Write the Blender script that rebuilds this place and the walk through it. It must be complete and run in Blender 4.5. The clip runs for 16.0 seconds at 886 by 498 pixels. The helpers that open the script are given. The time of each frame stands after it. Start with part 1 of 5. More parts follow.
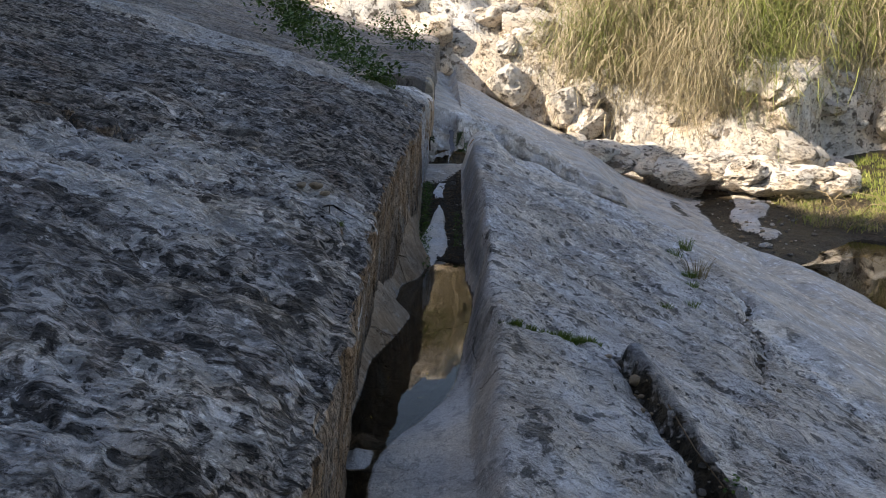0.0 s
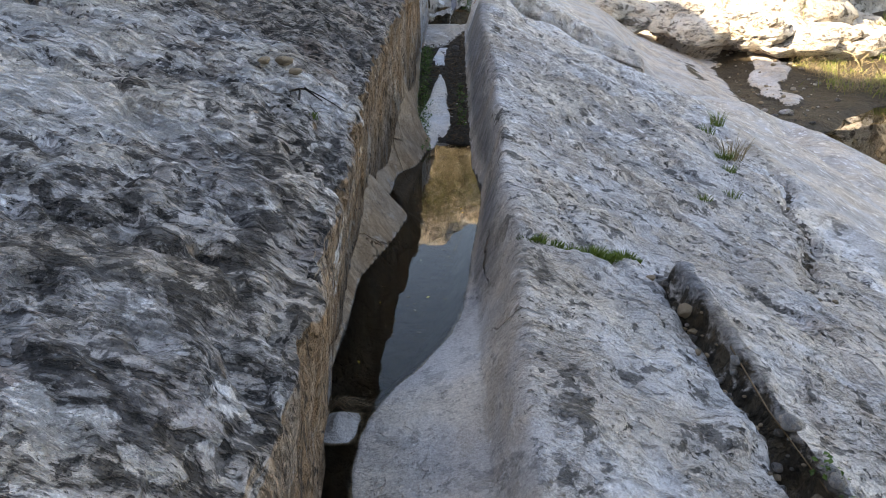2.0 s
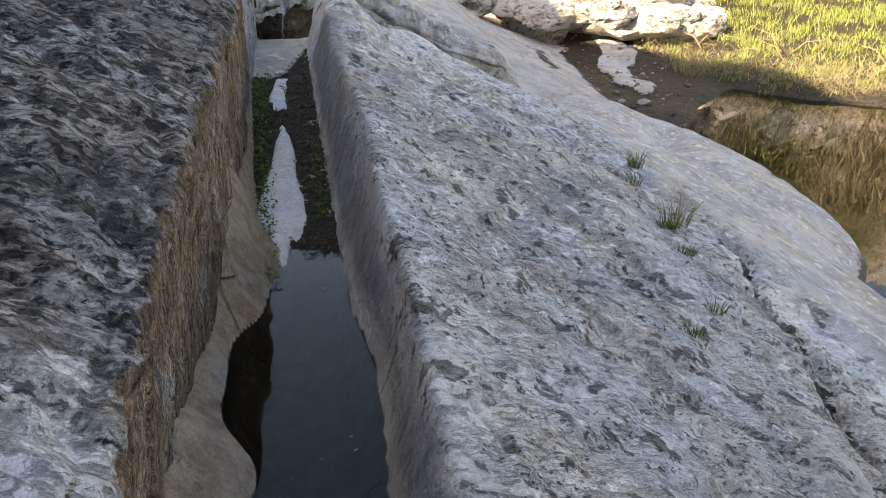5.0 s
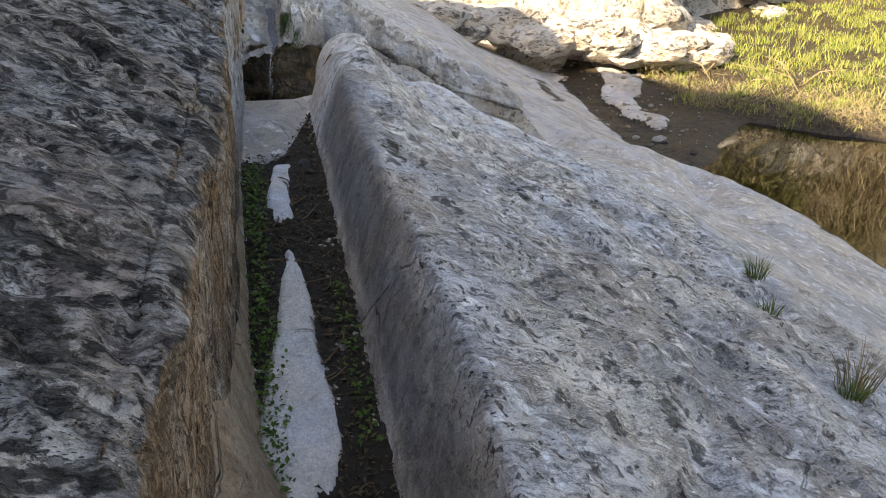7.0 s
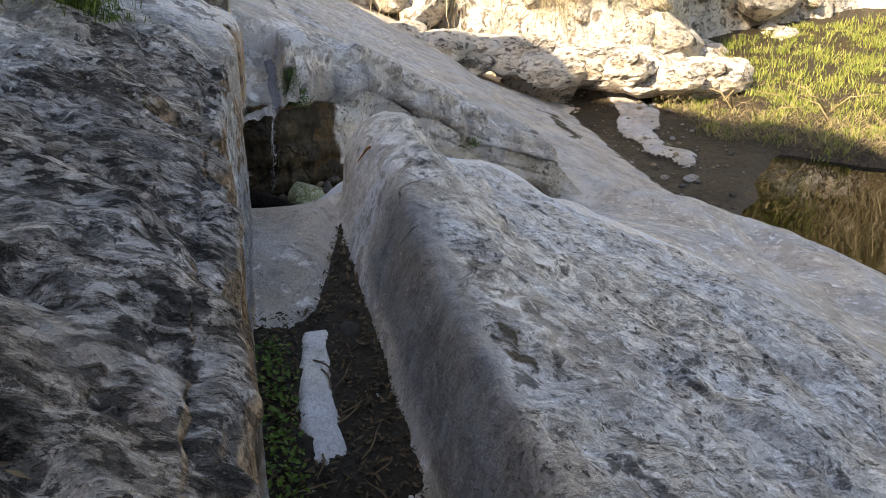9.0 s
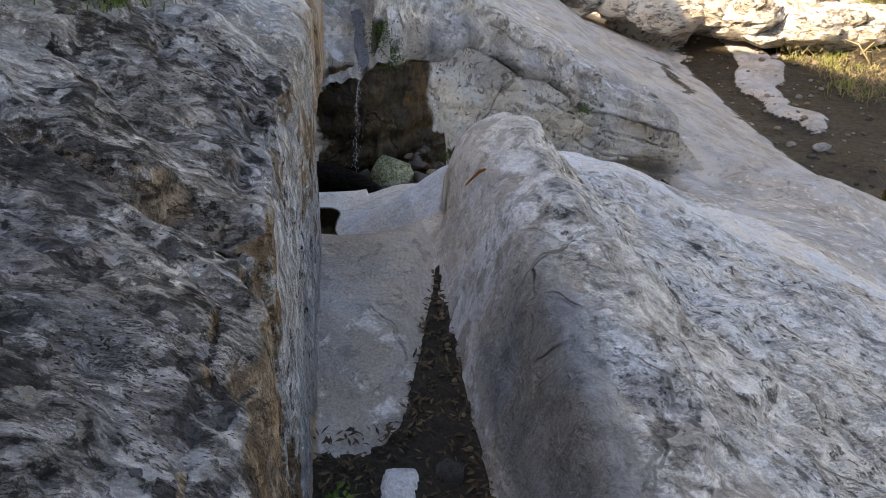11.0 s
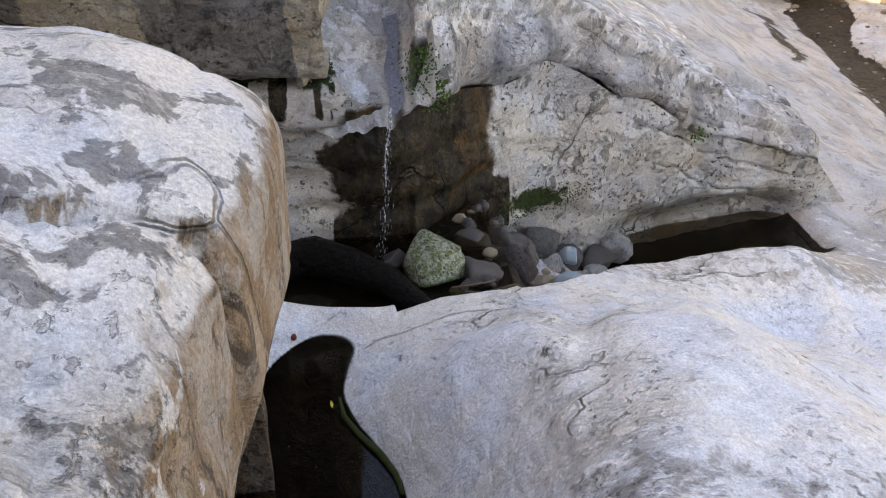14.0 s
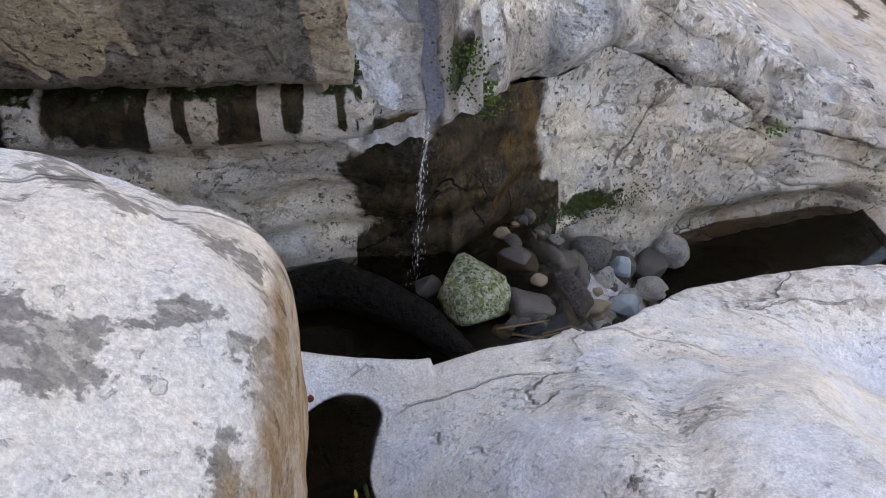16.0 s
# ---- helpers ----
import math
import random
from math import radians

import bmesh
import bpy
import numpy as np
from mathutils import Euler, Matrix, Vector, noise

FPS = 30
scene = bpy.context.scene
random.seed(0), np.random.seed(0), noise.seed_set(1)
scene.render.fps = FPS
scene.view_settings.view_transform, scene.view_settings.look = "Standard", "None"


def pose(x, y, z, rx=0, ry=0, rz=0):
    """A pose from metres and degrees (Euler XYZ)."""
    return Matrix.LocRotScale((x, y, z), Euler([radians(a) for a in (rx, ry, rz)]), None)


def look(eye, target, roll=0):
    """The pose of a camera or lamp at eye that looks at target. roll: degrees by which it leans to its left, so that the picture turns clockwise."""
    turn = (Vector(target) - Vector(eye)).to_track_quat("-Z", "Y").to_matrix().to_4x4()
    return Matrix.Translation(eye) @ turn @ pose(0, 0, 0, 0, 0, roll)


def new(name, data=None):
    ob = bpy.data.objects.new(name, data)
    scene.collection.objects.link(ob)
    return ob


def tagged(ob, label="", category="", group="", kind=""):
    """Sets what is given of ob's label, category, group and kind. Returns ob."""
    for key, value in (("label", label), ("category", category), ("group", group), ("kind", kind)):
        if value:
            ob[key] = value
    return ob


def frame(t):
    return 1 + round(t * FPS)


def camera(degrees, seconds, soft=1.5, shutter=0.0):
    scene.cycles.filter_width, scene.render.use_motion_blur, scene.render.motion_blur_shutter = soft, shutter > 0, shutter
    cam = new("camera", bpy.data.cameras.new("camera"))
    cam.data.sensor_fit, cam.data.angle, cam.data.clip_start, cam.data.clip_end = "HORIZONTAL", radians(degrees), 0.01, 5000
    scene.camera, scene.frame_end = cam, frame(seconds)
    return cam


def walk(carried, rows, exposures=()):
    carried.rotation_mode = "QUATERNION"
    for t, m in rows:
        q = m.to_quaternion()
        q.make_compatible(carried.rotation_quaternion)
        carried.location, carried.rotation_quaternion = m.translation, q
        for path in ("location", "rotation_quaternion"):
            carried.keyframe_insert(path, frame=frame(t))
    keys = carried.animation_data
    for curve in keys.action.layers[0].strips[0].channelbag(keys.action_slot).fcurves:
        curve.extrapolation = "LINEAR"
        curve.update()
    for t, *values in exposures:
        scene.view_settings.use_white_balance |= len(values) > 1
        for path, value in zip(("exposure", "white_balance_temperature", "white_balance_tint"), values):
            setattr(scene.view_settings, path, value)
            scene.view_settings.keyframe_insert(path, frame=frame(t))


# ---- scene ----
cam = camera(62.1, 16.0, 1.0)
METRES, EYE, TILT, LEAN, TURN = 9.0, 1.25, -12.0, 0.0, 0.0
ROWS = [
    (0.0, 0.0, 0.0, 0.0, 0.0, 0.0, -0.0),
    (0.5, -0.003, 0.0036, -0.0025, -0.42, -3.34, 0.35),
    (1.0, 0.0003, 0.0172, -0.0008, -0.33, -5.69, 0.71),
    (1.5, 0.0033, 0.0471, 0.0073, 0.5, -7.95, 0.64),
    (2.0, -0.0019, 0.0773, 0.0133, -0.03, -10.66, 0.06),
    (2.5, -0.0058, 0.1094, 0.0233, -2.87, -11.46, 0.2),
    (3.0, -0.0006, 0.1516, 0.038, -4.17, -12.3, 0.85),
    (3.5, -0.0008, 0.1895, 0.0498, -5.35, -12.17, 1.13),
    (4.0, -0.0037, 0.2218, 0.0635, -8.3, -12.24, 1.17),
    (6.5, -0.009, 0.3773, 0.0871, -14.55, -13.57, 2.98),
    (7.0, -0.0154, 0.4371, 0.1094, -14.49, -11.72, 2.04),
    (7.5, -0.015, 0.4779, 0.1232, -20.29, -11.07, 4.13),
    (8.0, -0.0084, 0.5295, 0.1321, -20.51, -12.0, 4.26),
    (8.5, -0.0149, 0.5638, 0.1429, -18.59, -11.81, 3.58),
    (9.0, -0.0209, 0.5881, 0.1503, -15.54, -10.23, 3.47),
    (11.5, -0.0052, 0.7198, 0.188, -8.14, -16.21, 1.78),
    (12.0, 0.002, 0.7564, 0.2007, -7.94, -16.68, 2.49),
    (12.5, 0.0021, 0.793, 0.212, -6.82, -16.8, 1.32),
    (13.0, 0.0061, 0.822, 0.2198, -7.06, -18.07, 1.71),
    (13.5, 0.012, 0.8552, 0.2304, -5.7, -19.97, 1.69),
    (14.0, 0.0095, 0.8787, 0.2371, -4.67, -21.18, 0.89),
    (14.5, 0.006, 0.9003, 0.2453, -4.29, -21.27, 0.46),
    (15.0, 0.01, 0.923, 0.2499, -4.06, -21.59, 0.53),
    (15.5, 0.0073, 0.9407, 0.2527, -3.53, -22.53, 0.77),
    (16.0, 0.0028, 0.9509, 0.2539, -3.09, -25.89, 0.32),
]
EXPOSURES = [(0.0, 1.2, 7650, 14), (0.5, 1.47, 7850, 14), (1.0, 1.77, 8250, 14), (1.5, 2.02, 8650, 14), (2.5, 2.57, 8650, 15), (3.5, 2.72, 8750, 16), (4.0, 2.32, 8750, 16), (7.0, 1.94, 9000, 15), (8.0, 1.74, 8900, 15), (9.0, 1.74, 9000, 15), (11.3, 1.85, 8850, 17), (11.5, 1.95, 8950, 17), (12.0, 2.75, 9350, 18), (12.5, 2.62, 9550, 19), (14.0, 2.47, 9550, 20), (16.0, 2.47, 9550, 20)]
walk(cam, [(t, pose(0, 0, EYE, TILT, LEAN, TURN) @ pose(METRES * x, METRES * y, METRES * z, 90 + pitch, roll, yaw)) for t, x, y, z, yaw, pitch, roll in ROWS], EXPOSURES)

# ---- world, sun ----
SUN_AZ, SUN_EL = radians(240), radians(37)      # where the sun stands, clockwise from +y
world = bpy.data.worlds.new("sky")
scene.world = world
world.use_nodes = True
wn = world.node_tree.nodes
sky = wn.new("ShaderNodeTexSky")
sky.sky_type, sky.sun_disc, sky.sun_elevation, sky.sun_rotation = "NISHITA", False, SUN_EL, SUN_AZ
world.node_tree.links.new(sky.outputs[0], wn["Background"].inputs[0])
wn["Background"].inputs[1].default_value = 0.12
sun = new("sun", bpy.data.lights.new("sun", "SUN"))
sun.data.energy, sun.data.angle, sun.data.color = 3.6, radians(0.5), (1.0, 0.94, 0.84)
sun.matrix_world = look((math.sin(SUN_AZ) * math.cos(SUN_EL), math.cos(SUN_AZ) * math.cos(SUN_EL), math.sin(SUN_EL)), (0, 0, 0))

# ---- noise and curves ----
RND = np.random.RandomState(7)
LAT = RND.rand(64, 64, 64).astype(np.float32) * 2 - 1


def vnoise(x, y, z):
    x, y, z = (np.asarray(a, dtype=np.float64) for a in (x, y, z))
    xi, yi, zi = (np.floor(a).astype(np.int64) for a in (x, y, z))
    u, v, w = x - xi, y - yi, z - zi
    u, v, w = (a * a * a * (a * (a * 6 - 15) + 10) for a in (u, v, w))
    out = 0.0
    for dx in (0, 1):
        for dy in (0, 1):
            for dz in (0, 1):
                k = (u if dx else 1 - u) * (v if dy else 1 - v) * (w if dz else 1 - w)
                out = out + k * LAT[(xi + dx) & 63, (yi + dy) & 63, (zi + dz) & 63]
    return out


def fbm(x, y, z, octaves=4, gain=0.5):
    out, a = 0.0, 1.0
    for i in range(octaves):
        s = 2.03 ** i
        out = out + a * vnoise(x * s + 17.3 * i, y * s + 5.1 * i, z * s + 9.7 * i)
        a *= gain
    return out


def curve(y, pts, soft=0.12):
    """Smoothed piecewise line through (y, value) pairs."""
    ys, vs = [p[0] for p in pts], [p[1] for p in pts]
    return sum(np.interp(np.asarray(y) + o * soft, ys, vs) * w for o, w in ((-1, 0.2), (-0.5, 0.2), (0, 0.2), (0.5, 0.2), (1, 0.2)))


def sstep(a, b, x):
    t = np.clip((np.asarray(x) - a) / (b - a), 0, 1)
    return t * t * (3 - 2 * t)


def smin(a, b, k):
    h = np.clip(0.5 + 0.5 * (b - a) / k, 0, 1)
    return b * (1 - h) + a * h - k * h * (1 - h)


def smax(a, b, k):
    return -smin(-np.asarray(a), -np.asarray(b), k)


# ---- materials ----
class Nodes:
    def __init__(self, name):
        self.mat = bpy.data.materials.new(name)
        self.mat.use_nodes = True
        self.t = self.mat.node_tree
        self.bsdf = self.t.nodes["Principled BSDF"]

    def put(self, socket, value):
        if isinstance(value, bpy.types.NodeSocket):
            self.t.links.new(value, socket)
        elif isinstance(value, tuple) and len(value) == 3 and socket.type == "RGBA":
            socket.default_value = (*value, 1)
        else:
            socket.default_value = value

    def coord(self, rot=(0, 0, 0), scale=(1, 1, 1)):
        c = self.t.nodes.new("ShaderNodeTexCoord")
        m = self.t.nodes.new("ShaderNodeMapping")
        m.inputs["Rotation"].default_value = [radians(a) for a in rot]
        m.inputs["Scale"].default_value = scale
        self.t.links.new(c.outputs["Object"], m.inputs[0])
        return m.outputs[0]

    def noise(self, scale, detail=4, rough=0.55, dist=0.0, co=None):
        n = self.t.nodes.new("ShaderNodeTexNoise")
        n.inputs["Scale"].default_value, n.inputs["Detail"].default_value = scale, detail
        n.inputs["Roughness"].default_value, n.inputs["Distortion"].default_value = rough, dist
        self.put(n.inputs["Vector"], co or self.coord())
        return n.outputs["Fac"]

    def cells(self, scale, feature="F1", co=None):
        n = self.t.nodes.new("ShaderNodeTexVoronoi")
        n.feature = feature
        n.inputs["Scale"].default_value = scale
        self.put(n.inputs["Vector"], co or self.coord())
        return n.outputs["Distance"]

    def ramp(self, fac, lo, hi, a=0.0, b=1.0):
        n = self.t.nodes.new("ShaderNodeMapRange")
        n.interpolation_type = "SMOOTHSTEP"
        for i, v in enumerate((fac, lo, hi, a, b)):
            self.put(n.inputs[i], v)
        return n.outputs[0]

    def math(self, op, a, b=0.0):
        n = self.t.nodes.new("ShaderNodeMath")
        n.operation = op
        self.put(n.inputs[0], a)
        self.put(n.inputs[1], b)
        return n.outputs[0]

    def mix(self, fac, a, b, blend="MIX"):
        n = self.t.nodes.new("ShaderNodeMix")
        n.data_type, n.blend_type = "RGBA", blend
        self.put(n.inputs["Factor"], fac)
        self.put(n.inputs["A"], a)
        self.put(n.inputs["B"], b)
        return n.outputs["Result"]

    def axis(self, k, normal=False):
        g = self.t.nodes.new("ShaderNodeNewGeometry")
        s = self.t.nodes.new("ShaderNodeSeparateXYZ")
        self.t.links.new(g.outputs["Normal" if normal else "Position"], s.inputs[0])
        return s.outputs[k]

    def attr(self, name):
        n = self.t.nodes.new("ShaderNodeAttribute")
        n.attribute_name = name
        return n.outputs["Fac"]

    def finish(self, colour, rough=0.8, bump=None, depth=0.01, strength=1.0, spec=0.3):
        self.put(self.bsdf.inputs["Base Color"], colour)
        self.put(self.bsdf.inputs["Roughness"], rough)
        self.bsdf.inputs["Specular IOR Level"].default_value = spec
        if bump is not None:
            b = self.t.nodes.new("ShaderNodeBump")
            b.inputs["Distance"].default_value, b.inputs["Strength"].default_value = depth, strength
            self.put(b.inputs["Height"], bump)
            self.t.links.new(b.outputs[0], self.bsdf.inputs["Normal"])
        return self.mat


def rock(name, light, mid, dark, patch=0.5, fleck=0.55, turn=35, stain=None, face=None, scale=1.0, marks=(), flat=None, cracks=0.55, stretch=2.4, rugged=1.0):
    """Weathered limestone: broad tone, lichen patches, long dark flecks along the bedding, hairline cracks, grain.
    marks: (attribute, colour, colour) for stains and painted tones with a shape of their own; flat: attribute of
    water-worn, fleck-free rock."""
    n = Nodes(name)
    broad = n.noise(1.3 * scale, 6, 0.62, 0.4)
    c = n.mix(n.ramp(broad, 0.35, 0.65), mid, light)
    if stain:
        c = n.mix(n.ramp(n.noise(2.3 * scale, 6, 0.65, 0.8), 0.5, 0.68, 0, 0.8), c, stain)
    worn = n.attr(flat[0]) if flat else None
    if flat:
        wc = n.mix(n.ramp(n.noise(2.1, 6, 0.6, 0.6), 0.38, 0.64), flat[1], flat[2])
        wc = n.mix(n.ramp(n.noise(17, 6, 0.7, 0.4), 0.58, 0.7, 0, 0.5), wc, tuple(0.5 * a for a in flat[2]))
    lichen = n.noise(8 * scale, 7, 0.62, 0.3)
    lm = n.ramp(lichen, patch, patch + 0.035, 0, 0.85)
    c = n.mix(lm, c, dark)
    speck = n.math("MULTIPLY", n.ramp(n.noise(30 * scale, 4, 0.55, 0.3), patch + 0.03, patch + 0.06, 0, 0.85), n.ramp(n.noise(2.6 * scale, 4, 0.6), 0.4, 0.6, 0.2 * rugged, rugged))
    c = n.mix(speck, c, tuple(0.8 * a for a in dark))
    along = n.coord((12, 0, turn), (1, stretch, 1.6))
    fl = n.noise(15 * scale, 5, 0.55, 0.12, along)
    fm = n.ramp(fl, fleck, fleck + 0.03, 0, 0.95 * rugged)
    fm = n.math("MULTIPLY", fm, n.ramp(n.noise(1.7 * scale, 4, 0.6, 0.5), 0.4, 0.58, 0.22, 1.0))
    c = n.mix(fm, c, tuple(0.38 * a for a in dark))
    pale = n.ramp(n.noise(21 * scale, 6, 0.62, 0.15, along), 0.53, 0.58, 0, 0.5 * rugged)
    pale = n.math("MULTIPLY", pale, n.ramp(n.noise(3.3 * scale, 4, 0.6), 0.42, 0.55, 0.25, 1.0))
    c = n.mix(pale, c, tuple(min(0.8, 1.25 * a) for a in light))
    crack = n.cells(0.9 * scale, "DISTANCE_TO_EDGE", n.mix(0.25, n.coord((0, 0, turn), (1, 1.8, 1)), n.put_noise_vec(3)))
    cm = n.math("MULTIPLY", n.ramp(crack, 0.001, 0.007, cracks, 0), n.ramp(n.noise(1.9), 0.5, 0.62))
    c = n.mix(cm, c, tuple(0.3 * a for a in dark))
    bed = n.coord((12, 0, turn), (1, 1.7 * stretch, 1.6))
    vein = n.math("ABSOLUTE", n.math("SUBTRACT", n.noise(7 * scale, 7, 0.68, 0.3, bed), 0.5))
    vm = n.math("MULTIPLY", n.ramp(vein, 0.0, 0.014, 0.8, 0), n.ramp(n.noise(2.9 * scale, 4, 0.6), 0.46, 0.58))
    fine = n.math("ABSOLUTE", n.math("SUBTRACT", n.noise(24 * scale, 6, 0.66, 0.2, bed), 0.5))
    vm = n.math("MAXIMUM", vm, n.math("MULTIPLY", n.ramp(fine, 0.0, 0.02, 0.6, 0), n.ramp(n.noise(4.3 * scale, 4, 0.6), 0.5, 0.6)))
    dots = n.math("MULTIPLY", n.ramp(n.cells(70 * scale, "F1", bed), 0.17, 0.3, 0.85, 0), n.ramp(n.noise(5.1 * scale, 6, 0.7), 0.53, 0.58))
    vm = n.math("MULTIPLY", n.math("MAXIMUM", vm, dots), 0.4 + 0.6 * rugged)
    if flat:
        vm = n.math("MULTIPLY", vm, n.math("SUBTRACT", 1.0, n.math("MULTIPLY", worn, 0.7)))
    c = n.mix(vm, c, tuple(0.42 * a for a in dark))
    relief = n.math("ADD", n.math("ADD", fm, speck), vm)
    if flat:
        c = n.mix(n.math("MULTIPLY", worn, n.ramp(lichen, flat[3] + 0.035, flat[3], flat[4], 1)), c, wc)
        relief = n.math("MULTIPLY", relief, n.math("SUBTRACT", 1.0, worn))
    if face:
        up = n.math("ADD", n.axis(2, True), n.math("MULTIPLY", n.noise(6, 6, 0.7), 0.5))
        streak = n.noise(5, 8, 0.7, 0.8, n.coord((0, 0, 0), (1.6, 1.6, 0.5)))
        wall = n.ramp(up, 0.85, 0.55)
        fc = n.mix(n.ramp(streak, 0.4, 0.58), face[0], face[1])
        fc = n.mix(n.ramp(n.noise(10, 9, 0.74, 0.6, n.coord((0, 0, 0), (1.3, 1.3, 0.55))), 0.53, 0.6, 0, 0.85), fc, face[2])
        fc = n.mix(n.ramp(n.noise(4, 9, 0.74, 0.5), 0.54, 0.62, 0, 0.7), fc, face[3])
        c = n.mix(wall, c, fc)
    rough = 0.85
    for name_, a_, b_, shine, ragged, soft_ in marks:
        m_ = n.attr(name_)
        edge = n.ramp(n.math("ADD", m_, n.math("MULTIPLY", n.math("SUBTRACT", n.noise(12, 7, 0.64, 0.4), 0.5), 1.5 * ragged)), 0.5 - soft_, 0.5 + soft_)
        c = n.mix(edge, c, n.mix(n.ramp(n.noise(14, 7, 0.7, 0.5, n.coord((0, 0, 0), (1, 1, 0.4))), 0.38, 0.62), a_, b_))
        rough = n.ramp(edge, 0.0, 1.0, rough, shine)
    grain = n.noise(110, 5, 0.75)
    c = n.mix(1.0, c, n.mix(n.ramp(grain, 0.3, 0.7), (0.78, 0.78, 0.78), (1.2, 1.2, 1.2)), "MULTIPLY")
    c = n.mix(1.0, c, n.mix(n.ramp(n.noise(300, 3, 0.7), 0.35, 0.65), (0.92, 0.92, 0.92), (1.08, 1.08, 1.08)), "MULTIPLY")
    c = n.mix(1.0, c, n.mix(n.ramp(n.noise(1.9 * scale, 5, 0.6, 0.4), 0.38, 0.62), (0.95, 0.985, 1.05), (1.06, 1.0, 0.93)), "MULTIPLY")
    pits = n.noise(36 * scale, 4, 0.6, 0.2)
    drift = n.ramp(n.noise(3.1 * scale, 4, 0.6), 0.42, 0.58)
    if worn is not None:
        drift = n.math("MULTIPLY", drift, n.math("SUBTRACT", 1.0, n.math("MULTIPLY", worn, 0.8)))
    hole = n.math("MULTIPLY", n.ramp(pits, 0.585, 0.64), drift)
    c = n.mix(n.math("MULTIPLY", hole, 0.85), c, tuple(0.4 * a for a in dark))
    hollow = n.math("MULTIPLY", n.ramp(fl, fleck - 0.08, fleck + 0.1), 0.4 * rugged)
    if worn is not None:
        hollow = n.math("MULTIPLY", hollow, n.math("SUBTRACT", 1.0, worn))
    h = n.math("ADD", n.math("MULTIPLY", lichen, 0.65), n.math("MULTIPLY", grain, 0.05))
    h = n.math("SUBTRACT", n.math("SUBTRACT", h, hollow), n.math("MULTIPLY", relief, 0.25))
    h = n.math("SUBTRACT", h, n.math("MULTIPLY", cm, 1.2))
    h = n.math("SUBTRACT", h, n.math("MULTIPLY", hole, 0.5))
    return n.finish(c, rough, h, 0.075, 1.0)


def put_noise_vec(self, scale):
    n = self.t.nodes.new("ShaderNodeTexNoise")
    n.inputs["Scale"].default_value, n.inputs["Detail"].default_value = scale, 4
    self.put(n.inputs["Vector"], self.coord())
    return n.outputs["Color"]


Nodes.put_noise_vec = put_noise_vec


def plain(name, colour, rough=0.7, scale=30, vary=0.25, bump=0.004, spec=0.3):
    n = Nodes(name)
    f = n.noise(scale, 5, 0.6)
    info = n.t.nodes.new("ShaderNodeObjectInfo")
    c = n.mix(f, tuple(a * (1 - vary) for a in colour), tuple(min(1, a * (1 + vary)) for a in colour))
    c = n.mix(1.0, c, n.mix(info.outputs["Random"], (0.8, 0.8, 0.8), (1.15, 1.15, 1.15)), "MULTIPLY")
    return n.finish(c, rough, f, bump, 0.7, spec)


def leafy(name, a, b):
    n = Nodes(name)
    g = n.t.nodes.new("ShaderNodeNewGeometry")
    return n.finish(n.mix(g.outputs["Random Per Island"], a, b), 0.6)


M_LEFT = rock("slab_limestone", (0.46, 0.44, 0.42), (0.27, 0.255, 0.245), (0.055, 0.053, 0.052), 0.515, 0.54, 35, (0.22, 0.165, 0.14),
              ((0.41, 0.32, 0.24), (0.29, 0.195, 0.12), (0.085, 0.066, 0.052), (0.47, 0.435, 0.395)), marks=(("pale", (0.72, 0.705, 0.69), (0.52, 0.505, 0.485), 0.8, 1.3, 0.06),), flat=("worn", (0.74, 0.73, 0.72), (0.56, 0.55, 0.545), 0.52, 0.3))
M_BLOCK = rock("block_limestone", (0.46, 0.44, 0.42), (0.27, 0.25, 0.235), (0.10, 0.095, 0.09), 0.52, 0.56, 35, (0.30, 0.27, 0.24),
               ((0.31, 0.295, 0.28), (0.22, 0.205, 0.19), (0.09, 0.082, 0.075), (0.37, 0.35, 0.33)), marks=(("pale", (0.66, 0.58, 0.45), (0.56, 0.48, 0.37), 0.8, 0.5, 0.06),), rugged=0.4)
# the dark grey mark is a tone mixed onto steep faces
M_RIDGE = rock("ridge_limestone", (0.68, 0.665, 0.65), (0.42, 0.405, 0.39), (0.085, 0.083, 0.082), 0.57, 0.585, -35, (0.35, 0.31, 0.285),
               rugged=0.38, flat=("worn", (0.61, 0.58, 0.54), (0.43, 0.40, 0.365), 0.57, 0.6),
               marks=(("white", (0.86, 0.85, 0.84), (0.74, 0.73, 0.715), 0.7, 1.5, 0.14), ("tan", (0.47, 0.35, 0.24), (0.31, 0.22, 0.145), 0.8, 0.9, 0.2), ("steep_grey", (0.30, 0.30, 0.305), (0.19, 0.19, 0.195), 0.75, 0.7, 0.28), ("silt", (0.075, 0.06, 0.04), (0.022, 0.018, 0.012), 0.55, 1.0, 0.1), ("algae", (0.03, 0.024, 0.014), (0.012, 0.01, 0.007), 0.5, 0.3, 0.2)))
M_WALL = rock("wall_limestone", (0.74, 0.72, 0.68), (0.54, 0.51, 0.475), (0.24, 0.22, 0.19), 0.585, 0.61, 80, (0.44, 0.37, 0.28),
              marks=(("rust", (0.11, 0.06, 0.018), (0.02, 0.014, 0.008), 0.35, 0.7, 0.22), ("wet", (0.018, 0.014, 0.01), (0.05, 0.036, 0.018), 0.22, 0.9, 0.2), ("moss", (0.03, 0.055, 0.012), (0.012, 0.02, 0.006), 0.9, 1.2, 0.1)), rugged=0.12)
M_FAR = rock("bank_limestone", (0.74, 0.70, 0.63), (0.57, 0.52, 0.44), (0.13, 0.105, 0.08), 0.56, 0.6, 10, (0.42, 0.32, 0.21), scale=0.35, rugged=0.6)
